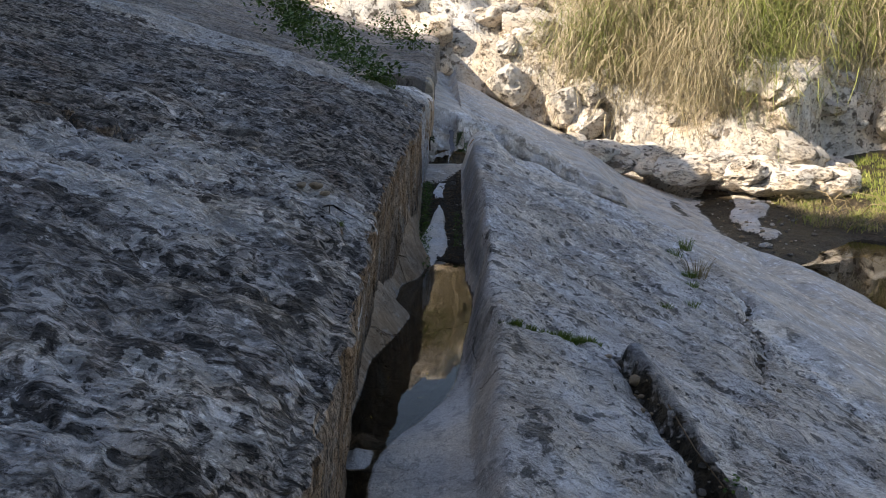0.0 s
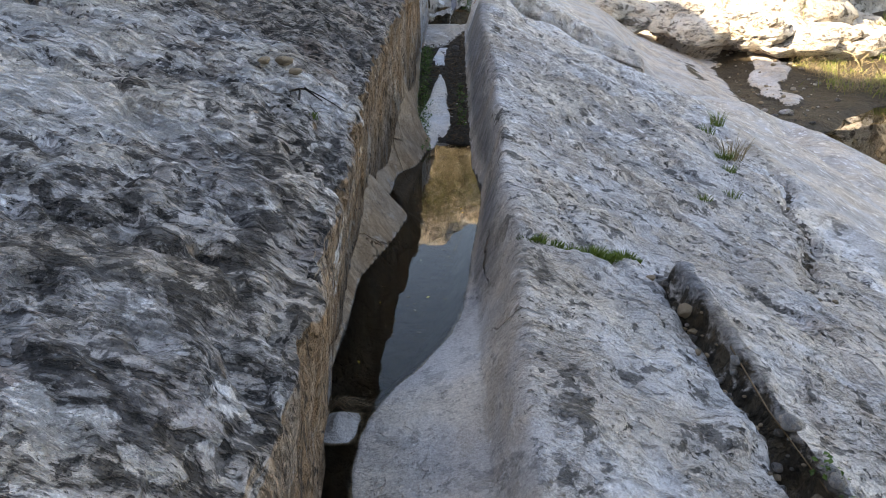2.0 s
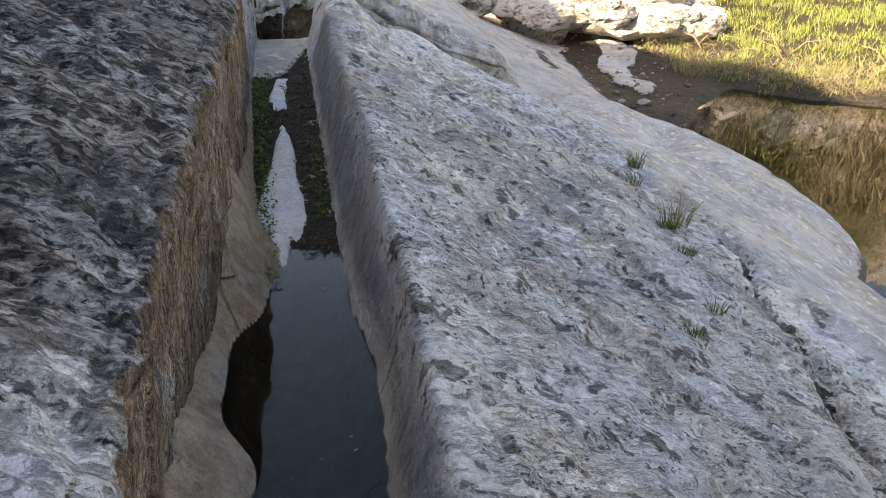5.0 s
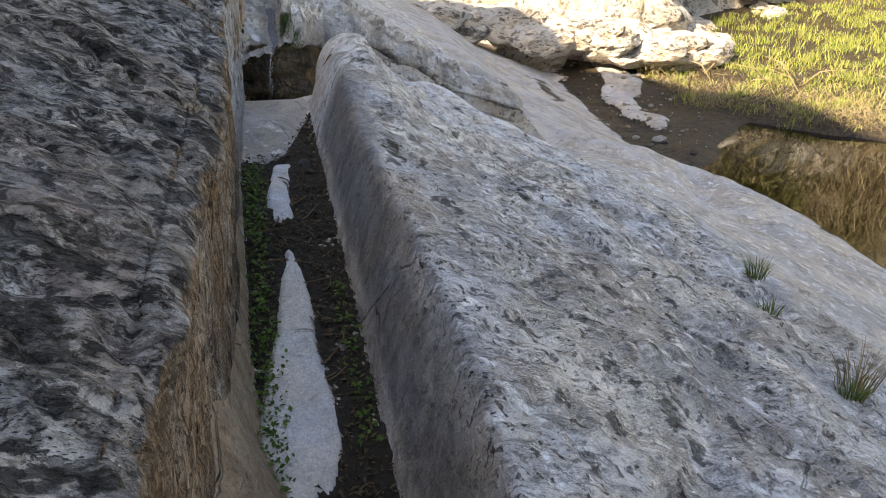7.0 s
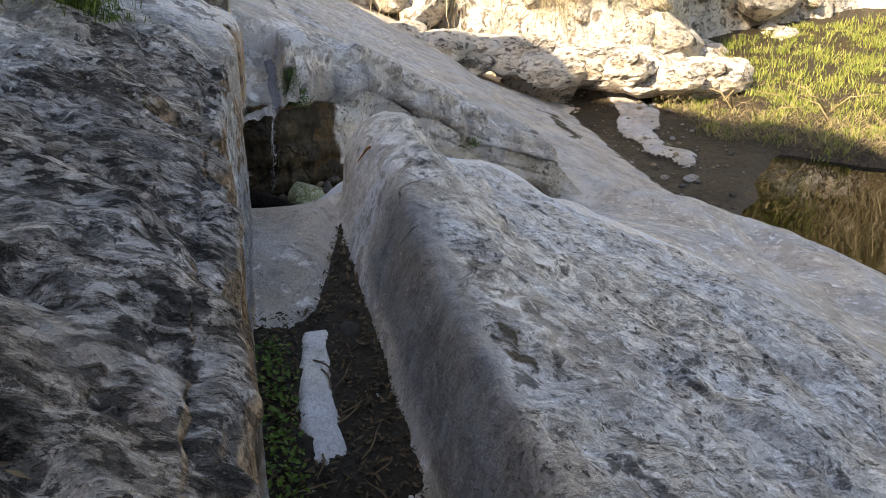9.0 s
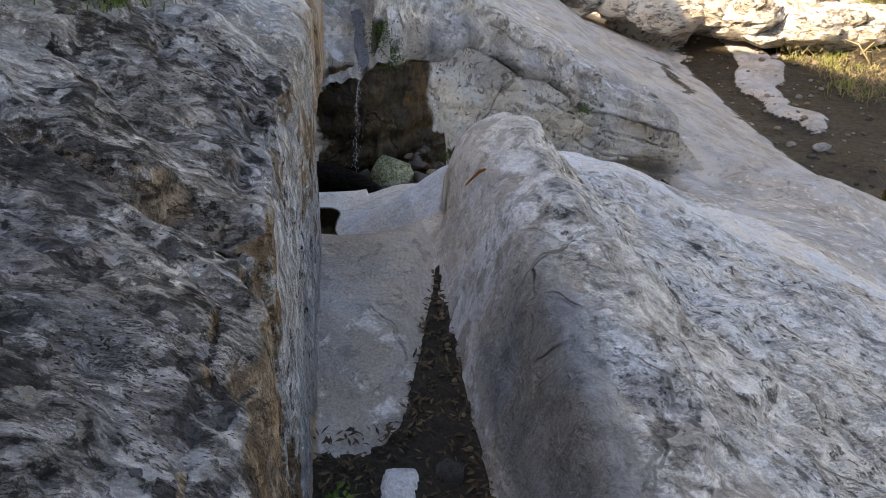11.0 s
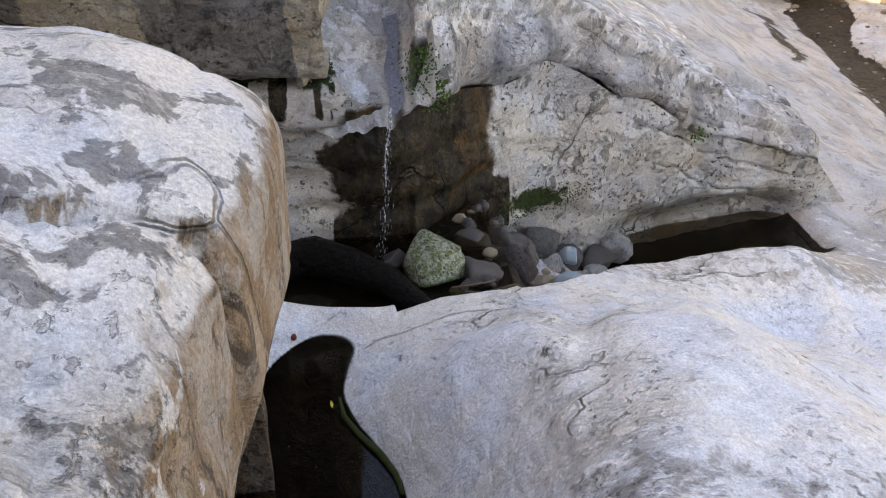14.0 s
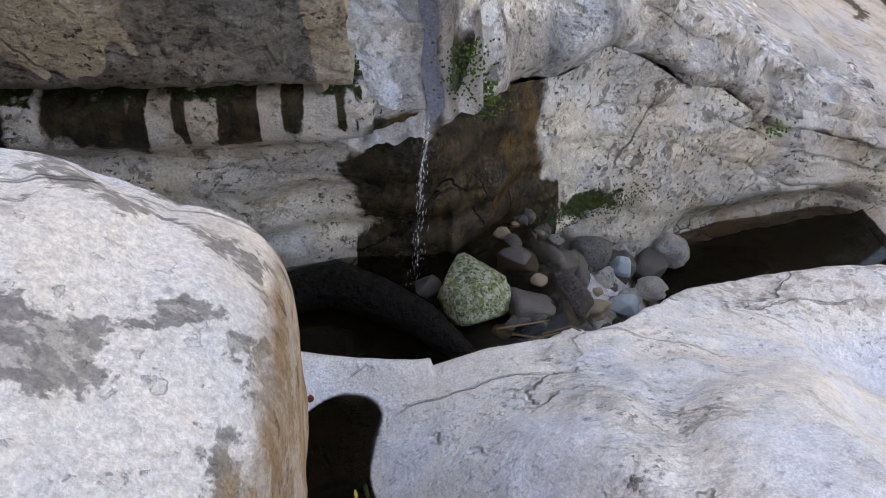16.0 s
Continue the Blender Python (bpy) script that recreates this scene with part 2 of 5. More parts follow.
M_STONE = rock("boulder_limestone", (0.72, 0.70, 0.67), (0.50, 0.48, 0.455), (0.2, 0.19, 0.17), 0.6, 0.62, 20, scale=0.8, cracks=0.2, rugged=0.6)


def water(name, colour, rough=0.015):
    n = Nodes(name)
    b = n.bsdf
    b.inputs["Base Color"].default_value = (*colour, 1)
    b.inputs["Roughness"].default_value, b.inputs["IOR"].default_value = rough, 1.33
    b.inputs["Transmission Weight"].default_value = 1.0
    w = n.t.nodes.new("ShaderNodeBump")
    w.inputs["Distance"].default_value, w.inputs["Strength"].default_value = 0.0006, 0.12
    n.put(w.inputs["Height"], n.noise(7, 2))
    n.t.links.new(w.outputs[0], b.inputs["Normal"])
    return n.mat


M_WATER = water("dark_water", (0.45, 0.36, 0.24))
M_MURKY = water("murky_water", (0.10, 0.07, 0.035))
M_MUD = plain("mud", (0.05, 0.041, 0.031), 0.75, 60, 0.75, 0.03)

# ---- mesh helpers ----


def mesh_from(name, verts, faces, mat, smooth=True):
    me = bpy.data.meshes.new(name)
    me.from_pydata(np.asarray(verts).tolist(), [], faces)
    if smooth:
        me.polygons.foreach_set("use_smooth", np.ones(len(me.polygons), dtype=bool))
    for m in mat if isinstance(mat, (list, tuple)) else (mat,):
        me.materials.append(m)
    return me


def sheet(name, P, mat, disp=None, flip=False, marks=None):
    """A grid of points as one mesh; disp(x, y, z) pushes it along its normals."""
    if disp is not None:
        n = np.cross(np.gradient(P, axis=1), np.gradient(P, axis=0))
        n /= np.linalg.norm(n, axis=2, keepdims=True) + 1e-9
        n = -n if flip else n
        P = P + n * disp(P[..., 0], P[..., 1], P[..., 2])[..., None]
    a, b = P.shape[:2]
    i = np.arange(a * b).reshape(a, b)
    q = np.stack([i[:-1, :-1], i[:-1, 1:], i[1:, 1:], i[1:, :-1]], -1).reshape(-1, 4)
    if not flip:
        q = q[:, ::-1]
    me = bpy.data.meshes.new(name)
    me.vertices.add(a * b)
    me.vertices.foreach_set("co", P.reshape(-1).astype(np.float32))
    me.loops.add(q.size)
    me.loops.foreach_set("vertex_index", q.reshape(-1).astype(np.int32))
    me.polygons.add(len(q))
    me.polygons.foreach_set("loop_start", (np.arange(len(q)) * 4).astype(np.int32))
    me.polygons.foreach_set("use_smooth", np.ones(len(q), dtype=bool))
    me.update(calc_edges=True)
    me.validate()
    me.materials.append(mat)
    for key, values in (marks or {}).items():
        layer = me.attributes.new(key, "FLOAT", "POINT")
        layer.data.foreach_set("value", np.ascontiguousarray(values, dtype=np.float32).reshape(-1))
    return new(name, me)


# ---- the shape of the ground ----
def shore_z(y):
    """Height at the foot of both banks: the pool's level, then the muddy floor, then the saddle."""
    return curve(y, [(-4, -0.03), (5.55, -0.03), (5.8, 0.02), (6.78, 0.2), (7.1, 0.25), (7.7, 0.31), (8.3, 0.35), (8.7, 0.38)])


def foot_right(y):
    return curve(y, [(-4, -0.24), (2.4, -0.26), (2.55, -0.22), (2.8, -0.06), (3.1, 0.04), (3.6, 0.10), (4.3, 0.18), (4.7, 0.19), (5, 0.15), (5.7, 0.17), (6.5, 0.17), (7.2, 0.17), (8, 0.19), (8.8, 0.22)])


def foot_left(y):
    return curve(y, [(-4, -0.3), (2.4, -0.38), (3.4, -0.345), (3.8, -0.24), (4.15, -0.18), (4.4, -0.30), (4.85, -0.28), (5.0, -0.17), (5.5, -0.09), (5.8, -0.18), (6.2, -0.205), (8.0, -0.195), (8.8, -0.24)], 0.06)


def rise_x(y):
    return curve(y, [(-4, 0.1), (2.6, 0.1), (3.1, 0.11), (3.6, 0.1), (9, 0.1)])


def crest_x(y):
    return curve(y, [(-4, 0.22), (3, 0.25), (4.4, 0.29), (6.2, 0.35), (7.5, 0.44), (8.6, 0.52), (12, 0.55)])


def crest_z(y):
    return curve(y, [(-4, -0.2), (0, 0.0), (1.5, 0.12), (3, 0.25), (3.05, 0.27), (4.4, 0.33), (5.2, 0.42), (6.2, 0.52), (7, 0.57), (7.9, 0.64), (9, 0.62), (9.5, 0.45), (10.0, 0.25), (10.5, 0.05), (11, -0.15), (12.5, -0.25)])


def groove(x, y, x0, y0, x1, y1, width, depth, wobble=0.02):
    dx, dy = x1 - x0, y1 - y0
    n = math.hypot(dx, dy)
    t = ((x - x0) * dx + (y - y0) * dy) / (n * n)
    d = ((x - x0) * dy - (y - y0) * dx) / n + wobble * fbm(x * 5, y * 5, 0.3, 3)
    return depth * np.exp(-(d / width) ** 2) * sstep(-0.06, 0.03, t) * (1 - sstep(0.97, 1.06, t)), d, t


def slope(x, y):
    """The long rock slope that falls from the ridge to the lower pool."""
    fall = 0.44 - 0.16 * sstep(9.2, 10.2, y) * (1 - sstep(1.5, 3.5, x))
    z = crest_z(y) - fall * (x - crest_x(y))
    low = -0.43 - 0.27 * (x - 2.09) - 0.2 * (y - 10.72)
    z = z + (low - z) * sstep(9.3, 10.8, y) * sstep(1.3, 2.3, x)
    z = z + 0.17 * np.exp(-((x - 0.52) / 0.16) ** 2) * sstep(7.0, 8.5, y) * (1 - sstep(8.75, 9.15, y))
    z = z - 0.3 * np.maximum(x - 3.9, 0) ** 1.5 * (1 - sstep(12.5, 14.5, y))
    # trench with a raised outer lip, grassy joint, weathered fissure
    g, d, t = groove(x, y, 0.80, 3.25, 1.02, 1.6, 0.05, 0.04)
    z = z - 1.3 * g + 0.13 * sstep(0.02, -0.05, d) * sstep(-0.02, 0.05, t) * (1 - sstep(0.9, 1.05, t)) * np.exp(-np.maximum(-d, 0) / 0.35)
    z = z - groove(x, y, 0.24, 3.11, 0.72, 3.33, 0.018, 0.03, 0.03)[0] - groove(x, y, 0.3, 3.55, 0.75, 3.1, 0.008, 0.012, 0.04)[0]
    z = z - groove(x, y, 2.6, 6.2, 1.85, 3.9, 0.05, 0.06, 0.09)[0] - groove(x, y, 1.3, 6.0, 2.5, 7.1, 0.03, 0.03, 0.12)[0]
    z = z - groove(x, y, 0.62, 5.2, 1.4, 4.1, 0.012, 0.015, 0.08)[0] - groove(x, y, 0.95, 8.75, 1.3, 8.9, 0.03, 0.03, 0.05)[0]
    z = z - groove(x, y, 0.3, 3.95, 0.62, 3.2, 0.012, 0.02, 0.05)[0]
    for x0, y0, x1, y1, w, k in ((0.75, 4.9, 1.25, 4.3, 0.03, 0.035), (1.05, 4.45, 1.5, 4.0, 0.02, 0.03), (1.2, 5.6, 1.9, 4.6, 0.03, 0.03), (0.55, 6.3, 1.0, 5.7, 0.02, 0.02), (0.9, 7.2, 1.6, 6.3, 0.04, 0.03), (1.5, 7.6, 2.3, 6.6, 0.035, 0.03), (0.75, 7.9, 1.3, 7.3, 0.02, 0.02), (1.1, 3.9, 1.6, 3.3, 0.02, 0.03), (1.35, 3.0, 1.9, 2.4, 0.02, 0.02), (2.2, 8.2, 3.1, 7.0, 0.05, 0.03)):
        z = z - groove(x, y, x0, y0, x1, y1, w, k, 0.09)[0]
    z = z + 0.025 * fbm(x * 1.1 + 0.8 * y, y * 0.7, 0.9, 3) * sstep(0.45, 0.9, x)
    z = z + 0.05 * np.exp(-((x - 2.75 + 0.2 * (y - 6)) / 0.16) ** 2) * sstep(3, 4.5, y) * (1 - sstep(6, 9, y))
    return z


def white_top(x, y):
    """The white shoulder between the ridge's end and the pool under the fall."""
    z = curve(y, [(8, 0.6), (9.2, 0.43), (9.43, 0.37), (9.66, 0.30), (10, 0.19), (10.3, 0.02), (10.55, -0.12), (10.8, -0.26), (11.1, -0.36), (12, -0.5)])
    z = z - 0.06 * (x - 0.5) - 0.36 * np.maximum(x - 1.1, 0) - 0.05 * sstep(10.5, 11.1, y) * sstep(0.8, 1.4, x)
    z = z + 0.02 * np.sin(9 * x - 7 * y + 2 * fbm(x * 1.5, y * 1.5, 0.3, 2)) * sstep(0.5, 0.8, x)
    z = z + 0.05 * np.exp(-((x - 0.95 - 0.5 * (y - 9.6)) / 0.2) ** 2) - 0.03 * np.exp(-((x - 0.62 - 0.25 * (y - 9.6)) / 0.08) ** 2) + 0.02 * np.sin(4 * x + 3 * y)
    return z + (slope(x, y) - z) * sstep(2.0, 3.2, x)


def back(x, y):
    """The upper rock slope beyond the fall."""
    return 0.62 - 0.47 * (x - 0.9) + 0.06 * (y - 12.2) + 0.05 * np.sin(x * 1.7 + y * 0.5)


def front(x):
    """Where the cross wall stands."""
    return curve(x, [(-3, 11.3), (-0.4, 11.3), (-0.17, 11.33), (0, 11.36), (0.2, 11.4), (0.53, 11.8), (0.7, 11.95), (1, 12.17), (1.5, 12.35), (2.1, 12.58), (3.2, 12.8), (5, 13.3), (9, 14.6)], 0.06)


def shore_right(y):
    return curve(y, [(8.6, -0.05), (8.9, 0.0), (9.4, 0.1), (9.79, 0.1), (9.93, 0.04), (10.09, -0.07), (10.26, -0.13), (10.48, -0.09), (10.7, -0.05)], 0.05)


def rim(x):
    """Far edge of the white shoulder above the pool under the fall."""
    return curve(x, [(-1, 10.75), (-0.3, 10.78), (0.1, 10.72), (0.3, 10.78), (0.8, 10.95), (1.29, 11.47), (1.68, 11.72), (2.1, 11.75), (2.45, 11.72), (2.85, 11.95), (3.25, 12.3), (3.6, 12.6), (4.2, 13.2), (8, 16)], 0.08)


def rim_z(x):
    return curve(x, [(0, -0.12), (0.3, -0.17), (0.8, -0.31), (1.29, -0.62), (1.68, -0.76), (2.1, -0.72), (2.45, -0.70), (2.85, -0.90), (3.25, -1.12), (3.8, -1.38), (5, -1.8)], 0.08)


def mud_edge(y):
    """Where the bare rock meets the mud and the lower pool."""
    return curve(y, [(2, 5.0), (6, 5.6), (9, 6.3), (11, 6.85), (12.5, 6.95), (13.2, 6.6), (13.8, 6.2), (15.2, 6.22), (17.3, 6.55), (19.2, 7.0), (21.5, 7.4), (24, 7.6), (34, 9)], 0.3)


def ground(x, y):
    zs, xr, xl = shore_z(y), foot_right(y), foot_left(y)
    xs = np.maximum(xr, rise_x(y))
    steep = curve(y, [(-4, 1.6), (2.2, 1.6), (2.9, 1.7), (3.4, 2.0), (4.2, 3.4), (6, 2.6), (8, 2.5), (8.8, 2.4)])
    inside = np.minimum(x - xl, xr - x)
    z = zs - curve(y, [(-4, 0.08), (2.3, 0.08), (2.36, -0.08), (2.46, -0.05), (2.6, 0.15), (5.3, 0.15), (5.75, 0.0), (9, 0.0)], 0.04) * sstep(-0.01, 0.1, inside)
    z = z + np.maximum(x - xr, 0) * 0.22 + steep * np.maximum(x - xs, 0) + curve(y, [(-4, 1.2), (5, 1.2), (6, 3.5), (8, 3.5), (8.8, 1.5)]) * np.maximum(xl - x, 0)
    # bare pale rock showing through the mud, and the saddle's hump
    z = z + 0.03 * strips(x, y)
    hump = sstep(7.75, 8.3, y) * sstep(0.14, 0.02, x - 0.25 * (y - 8.2)) * (1 - sstep(8.9, 9.2, y))
    z = z + 0.06 * hump
    z = smin(z, slope(x, y), 0.07)
    # the bowl of the plunge pool and the white shoulder beside it
    near = 0.41 - 2.6 * np.maximum(y - 8.69 - 0.9 * np.maximum(np.abs(x + 0.05) - 0.05, 0) ** 1.3, 0)
    side = -0.30 + curve(y, [(8, 1.7), (9.2, 1.5), (9.6, 1.25), (10, 1.05), (10.3, 0.4), (10.7, 0.25)]) * (x - shore_right(y))
    far = -0.30 + 0.5 * np.maximum(y - curve(x, [(-0.9, 9.4), (-0.55, 10.05), (-0.46, 10.33), (-0.34, 10.54), (-0.22, 10.61), (-0.1, 10.58), (0.2, 10.5)], 0.06), -1)
    bowl = smax(smax(near, side, 0.05), np.maximum(np.where(x < 0.1, far, -9), -0.62), 0.05)
    shoulder = white_top(x, y)
    white = smin(bowl, shoulder, 0.09)
    z = z + (np.where(y > 8.5, white, z) - z) * sstep(8.6, 8.74, y) * np.where(x > 0.3, sstep(8.72, 9.25, y - 0.25 * np.clip(x - 0.7, 0, 2)), 1)
    # the pool under the fall and the lower slot
    near_rim = sstep(-0.85, -0.1, y - rim(x)) * sstep(0.5, 0.9, x) * (1 - sstep(3.5, 4.2, x)) * (y < 14)
    z = z + (rim_z(x) + 0.32 * (rim(x) - y) - z) * near_rim
    basin = np.maximum(-0.52 - 0.75 * np.maximum(x - 0.7, 0) - 0.12 * np.maximum(y - 11.3, 0) * sstep(0.6, 0.9, x), -1.4) + 0.16 * np.exp(-((x - 0.66) / 0.09) ** 2) * (1 - sstep(11.25, 11.5, y)) + 0.3 * sstep(3.0, 3.4, x) + 0.02 * fbm(x * 6, y * 6, 0.4, 3)
    z = np.where(y > rim(x) - 0.3, z + (basin - z) * sstep(rim(x) - 0.06, rim(x) + 0.14, y) * (1 - sstep(2.95, 3.3, x)), z)
    z = z + (np.maximum(back(x, y), -2.3) - z) * (sstep(0.2, 0.6, y - front(x)) * (1 - sstep(2.95, 3.4, x)) + sstep(-1.0, 1.5, y - 12.9 - 0.2 * (x - 3.3)) * sstep(2.95, 3.4, x))
    e = mud_edge(y) - x
    z = z + (np.where(e > 0, -2.0 + 0.4 * e, -2.0 + 1.2 * e) + 0.05 * fbm(x * 1.3, y * 0.6, 0.1, 3) - z) * sstep(3.4, 1.9, e) * np.maximum(sstep(10.8, 12.6, y), sstep(6.5, 9.5, y) * sstep(2.2, 1.2, e))
    m = np.minimum(14.0 + 1.03 * (x - 6.4) - y, bank(x) - y)
    mud = -2.03 + 0.05 * fbm(x * 0.8, y * 0.8, 0.0, 4) - 0.32 * sstep(-0.15, 1.1, m) + 0.1 * np.maximum(y - bank(x), 0) + 0.09 * islands(x, y)
    return smax(z, mud, 0.12)


def bank(x):
    """Far shore of the lower pool."""
    return 17.4 - 0.93 * (x - 9.7) + 0.25 * np.sin(2.1 * x)


def islands(x, y):
    """Bare pale rock strips in the mud beside the lower pool."""
    d = x - 7.35 - 0.29 * (y - 16.6) + 0.25 * fbm(x * 0.9, y * 0.9, 0.2, 3)
    w = curve(y, [(16.2, 0.08), (17.2, 0.3), (18.3, 0.2), (19.5, 0.5), (21, 0.4), (22.5, 0.2)], 0.1)
    return (1 - sstep(0.8, 1.15, np.abs(d) / w)) * sstep(16.2, 16.6, y) * (1 - sstep(21.5, 22.5, y))


def strips(x, y):
    a = (1 - sstep(0.03, 0.055, np.abs(x + 0.02 - 0.03 * np.sin(y * 5)) * 0.9)) * sstep(7.02, 7.1, y) * (1 - sstep(7.62, 7.7, y))
    w = curve(y, [(5.2, 0.0), (5.6, 0.05), (5.85, 0.1), (6.2, 0.055), (6.6, 0.03), (6.75, 0.0)], 0.05)
    b = 1 - sstep(0, 0.03, np.abs(x + 0.055 - 0.02 * np.sin(y * 4)) - w)
    return np.maximum(a, np.where((y > 5.3) & (y < 6.8), b, 0))


def ground_bumps(x, y, z):
    r = sstep(0.2, 0.5, x)
    c, s = math.cos(radians(-35)), math.sin(radians(-35))
    u, v = x * c - y * s, x * s + y * c
    smooth = 1 - 0.75 * worn(x, y)
    d = 0.02 * fbm(x * 1.7, y * 1.7, z * 1.7, 3) + (0.018 * r * fbm(u * 3, v * 8, z * 5, 4) + 0.011 * fbm(x * 13, y * 13, z * 13, 4) - 0.012 * np.maximum(fbm(u * 9, v * 20, z * 12, 3) - 0.25, 0)) * smooth
    return d * (0.35 + 0.65 * sstep(0.1, 0.4, x))


def worn(x, y):
    """Where running water has polished the rock pale and smooth."""
    outer = sstep(-0.35, 0.5, x - 2.6 + 0.12 * (y - 6)) * sstep(3, 4.5, y + 0.5 * x)
    chan = 1 - sstep(-0.07, 0.02, x - crest_x(y) + 0.02)
    white = sstep(8.6, 9.3, y) * (1 - 0.6 * np.exp(-((x - 0.52) / 0.2) ** 2))
    return np.clip(np.maximum(np.maximum(outer, chan), 0.85 * white) + 0.15 * fbm(x * 2, y * 2, 0.7, 3), 0, 1)


def steps(*runs):
    out = []
    for a, b, d in runs:
        out.append(np.linspace(a, b, max(2, int(round((b - a) / d)) + 1))[:-1])
    return np.concatenate(out + [np.array([runs[-1][1]])])


gx = steps((-1.2, -0.5, 0.05), (-0.5, 1.3, 0.0125), (1.3, 3.6, 0.022), (3.6, 9.4, 0.06), (9.4, 24, 0.5))
gy = steps((-4, 1.2, 0.08), (1.2, 11.4, 0.016), (11.4, 14, 0.035), (14, 22.6, 0.07), (22.6, 34, 0.4))
X, Y = np.meshgrid(gx, gy)
Z = ground(X, Y)
GROUND_Z = Z + ground_bumps(X, Y, Z)
under = np.where(Y < 5.75, -0.03, np.where(Y < 10.75, -0.30, -0.4))
soak = np.where((X < 0.45) & ((Y < 5.8) | (Y > 9.0)) & (Y < 11.4) & (Y > 1), sstep(0.014, -0.008, Z - under), 0)
soak = np.maximum(soak, np.where((X > 1.2) & (X < 3.15) & (Y > rim(X)) & (Y < 13.1), sstep(-0.95, -1.12, Z), 0))
soak = np.maximum(soak, np.where((Y > 10.75) & (X < 1.3) & (Y < 12.5), sstep(-0.3, -0.36, Z) * (Y > rim(X) + 0.02) * sstep(0.95, 0.6, X) + 0.42 * sstep(0.0, 0.1, Y - rim(X)) * (X > 0.6), 0))
groove_dirt = groove(X, Y, 0.80, 3.25, 1.02, 1.6, 0.05, 1.0)[0] * 0.75
silt = np.maximum(groove_dirt, sstep(0.12, -0.12, mud_edge(Y) - X + 0.18 * fbm(X * 2.5, Y * 2.5, 0.6, 4)) * (Y > 10) * (1 - islands(X, Y)))
silt = np.maximum(silt, 0.75 * np.exp(-((mud_edge(Y) - X - 0.9 + 0.3 * fbm(X * 1.5, Y * 1.5, 0.2, 3)) / 0.13) ** 2) * sstep(17, 17.8, Y) * (1 - sstep(19.5, 20.5, Y)))
silt = np.maximum(silt, groove(X, Y, 2.6, 6.2, 1.85, 3.9, 0.03, 0.7, 0.09)[0])
marks = {"worn": worn(X, Y), "algae": soak, "silt": silt, "tan": 0.8 * sstep(0.03, -0.02, X - foot_left(Y)) * (Y < 8.6) * (Y > 1) + 0.35 * sstep(7.9, 8.4, Y) * (1 - sstep(9, 9.4, Y)) * (X < 0.3),
         "white": np.maximum(strips(X, Y) * 1.4, 0.8 * np.exp(-((X - 2.55 + 0.1 * (Y - 5)) / 0.2) ** 2) * sstep(3.8, 4.5, Y) * (1 - sstep(5.5, 7, Y)))}
marks["white"] = np.maximum(marks["white"], 0.85 * sstep(8.8, 9.3, Y) * (1 - sstep(11.2, 11.6, Y)) * (X < 3) * (1 - 0.5 * np.exp(-((X - 0.55) / 0.2) ** 2) * (Y < 9.3)))
marks["silt"] = np.maximum(marks["silt"], (X > 4) * sstep(-2.0, -2.16, Z))
marks["white"] = np.maximum(marks["white"], (0.1 + 0.2 * sstep(2.8, 5, Y)) * (1 - 0.6 * sstep(12, 13, Y)) + 0.25 * sstep(6, 8.5, Y) * (X > 0.2) * (X < 2.5))
marks["silt"] = np.maximum(marks["silt"], 0.6 * np.exp(-((X - 0.43) / 0.08) ** 2 - ((Y - 6.95) / 0.22) ** 2))
lip = groove(X, Y, 0.80, 3.25, 1.02, 1.6, 0.05, 1.0)
# shade of the trench lip's steep inner face put into its colour
marks["steep_grey"] = 0.75 * np.exp(-((lip[1] + 0.05) / 0.06) ** 2) * sstep(-0.03, 0.03, lip[2]) * (1 - sstep(0.95, 1.02, lip[2]))
# darker grey on the channel side, from the foot to below the crest
marks["steep_grey"] = np.maximum(marks["steep_grey"], 0.78 * sstep(0.0, 0.05, X - foot_right(Y)) * sstep(0.02, -0.1, X - crest_x(Y)) * sstep(2.8, 3.4, Y) * (1 - sstep(7.6, 8.4, Y)))
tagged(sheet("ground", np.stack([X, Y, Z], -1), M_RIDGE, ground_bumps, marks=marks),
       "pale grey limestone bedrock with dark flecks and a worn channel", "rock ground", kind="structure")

# mud in the dry stretch of the channel
mx, my = steps((-0.34, 0.32, 0.011)), steps((5.3, 8.75, 0.012))
X, Y = np.meshgrid(mx, my)
mud_line = 0.012 + 0.012 * fbm(X * 9, Y * 9, 0.5, 4) + 0.009 * fbm(X * 40, Y * 40, 2.5, 3)
mud_line -= 0.5 * sstep(7.7, 8.1, Y) * sstep(0.12, 0.02, X - 0.26 * (Y - 8.15)) + 0.06 * (1 - sstep(5.35, 5.75, Y + 0.8 * X)) + 0.3 * sstep(8.55, 8.75, Y)
tagged(sheet("mud", np.stack([X, Y, shore_z(Y) + mud_line], -1), M_MUD), "dark mud with rotting leaves on the channel floor", "mud", kind="structure")


# ---- the rock wall along the channel ----
def edge_x(y):
    return curve(y, [(-4, -0.25), (1.9, -0.25), (2.2, -0.265), (2.8, -0.30), (3.5, -0.32), (4.3, -0.32), (5.4, -0.275), (6.2, -0.24), (8, -0.195), (8.8, -0.16), (9.4, -0.1), (9.8, -0.11), (11, -0.15), (14, -0.17), (30, -0.1)], 0.15)


def edge_z(y):
    return curve(y, [(-4, 0.42), (1, 0.55), (1.9, 0.60), (2.8, 0.62), (3.5, 0.68), (4.5, 0.78), (5.4, 0.87), (6.2, 0.95), (7, 1.03), (7.76, 1.1), (8.6, 1.19), (9.4, 1.24), (12, 1.5), (30, 3.6)], 0.2)


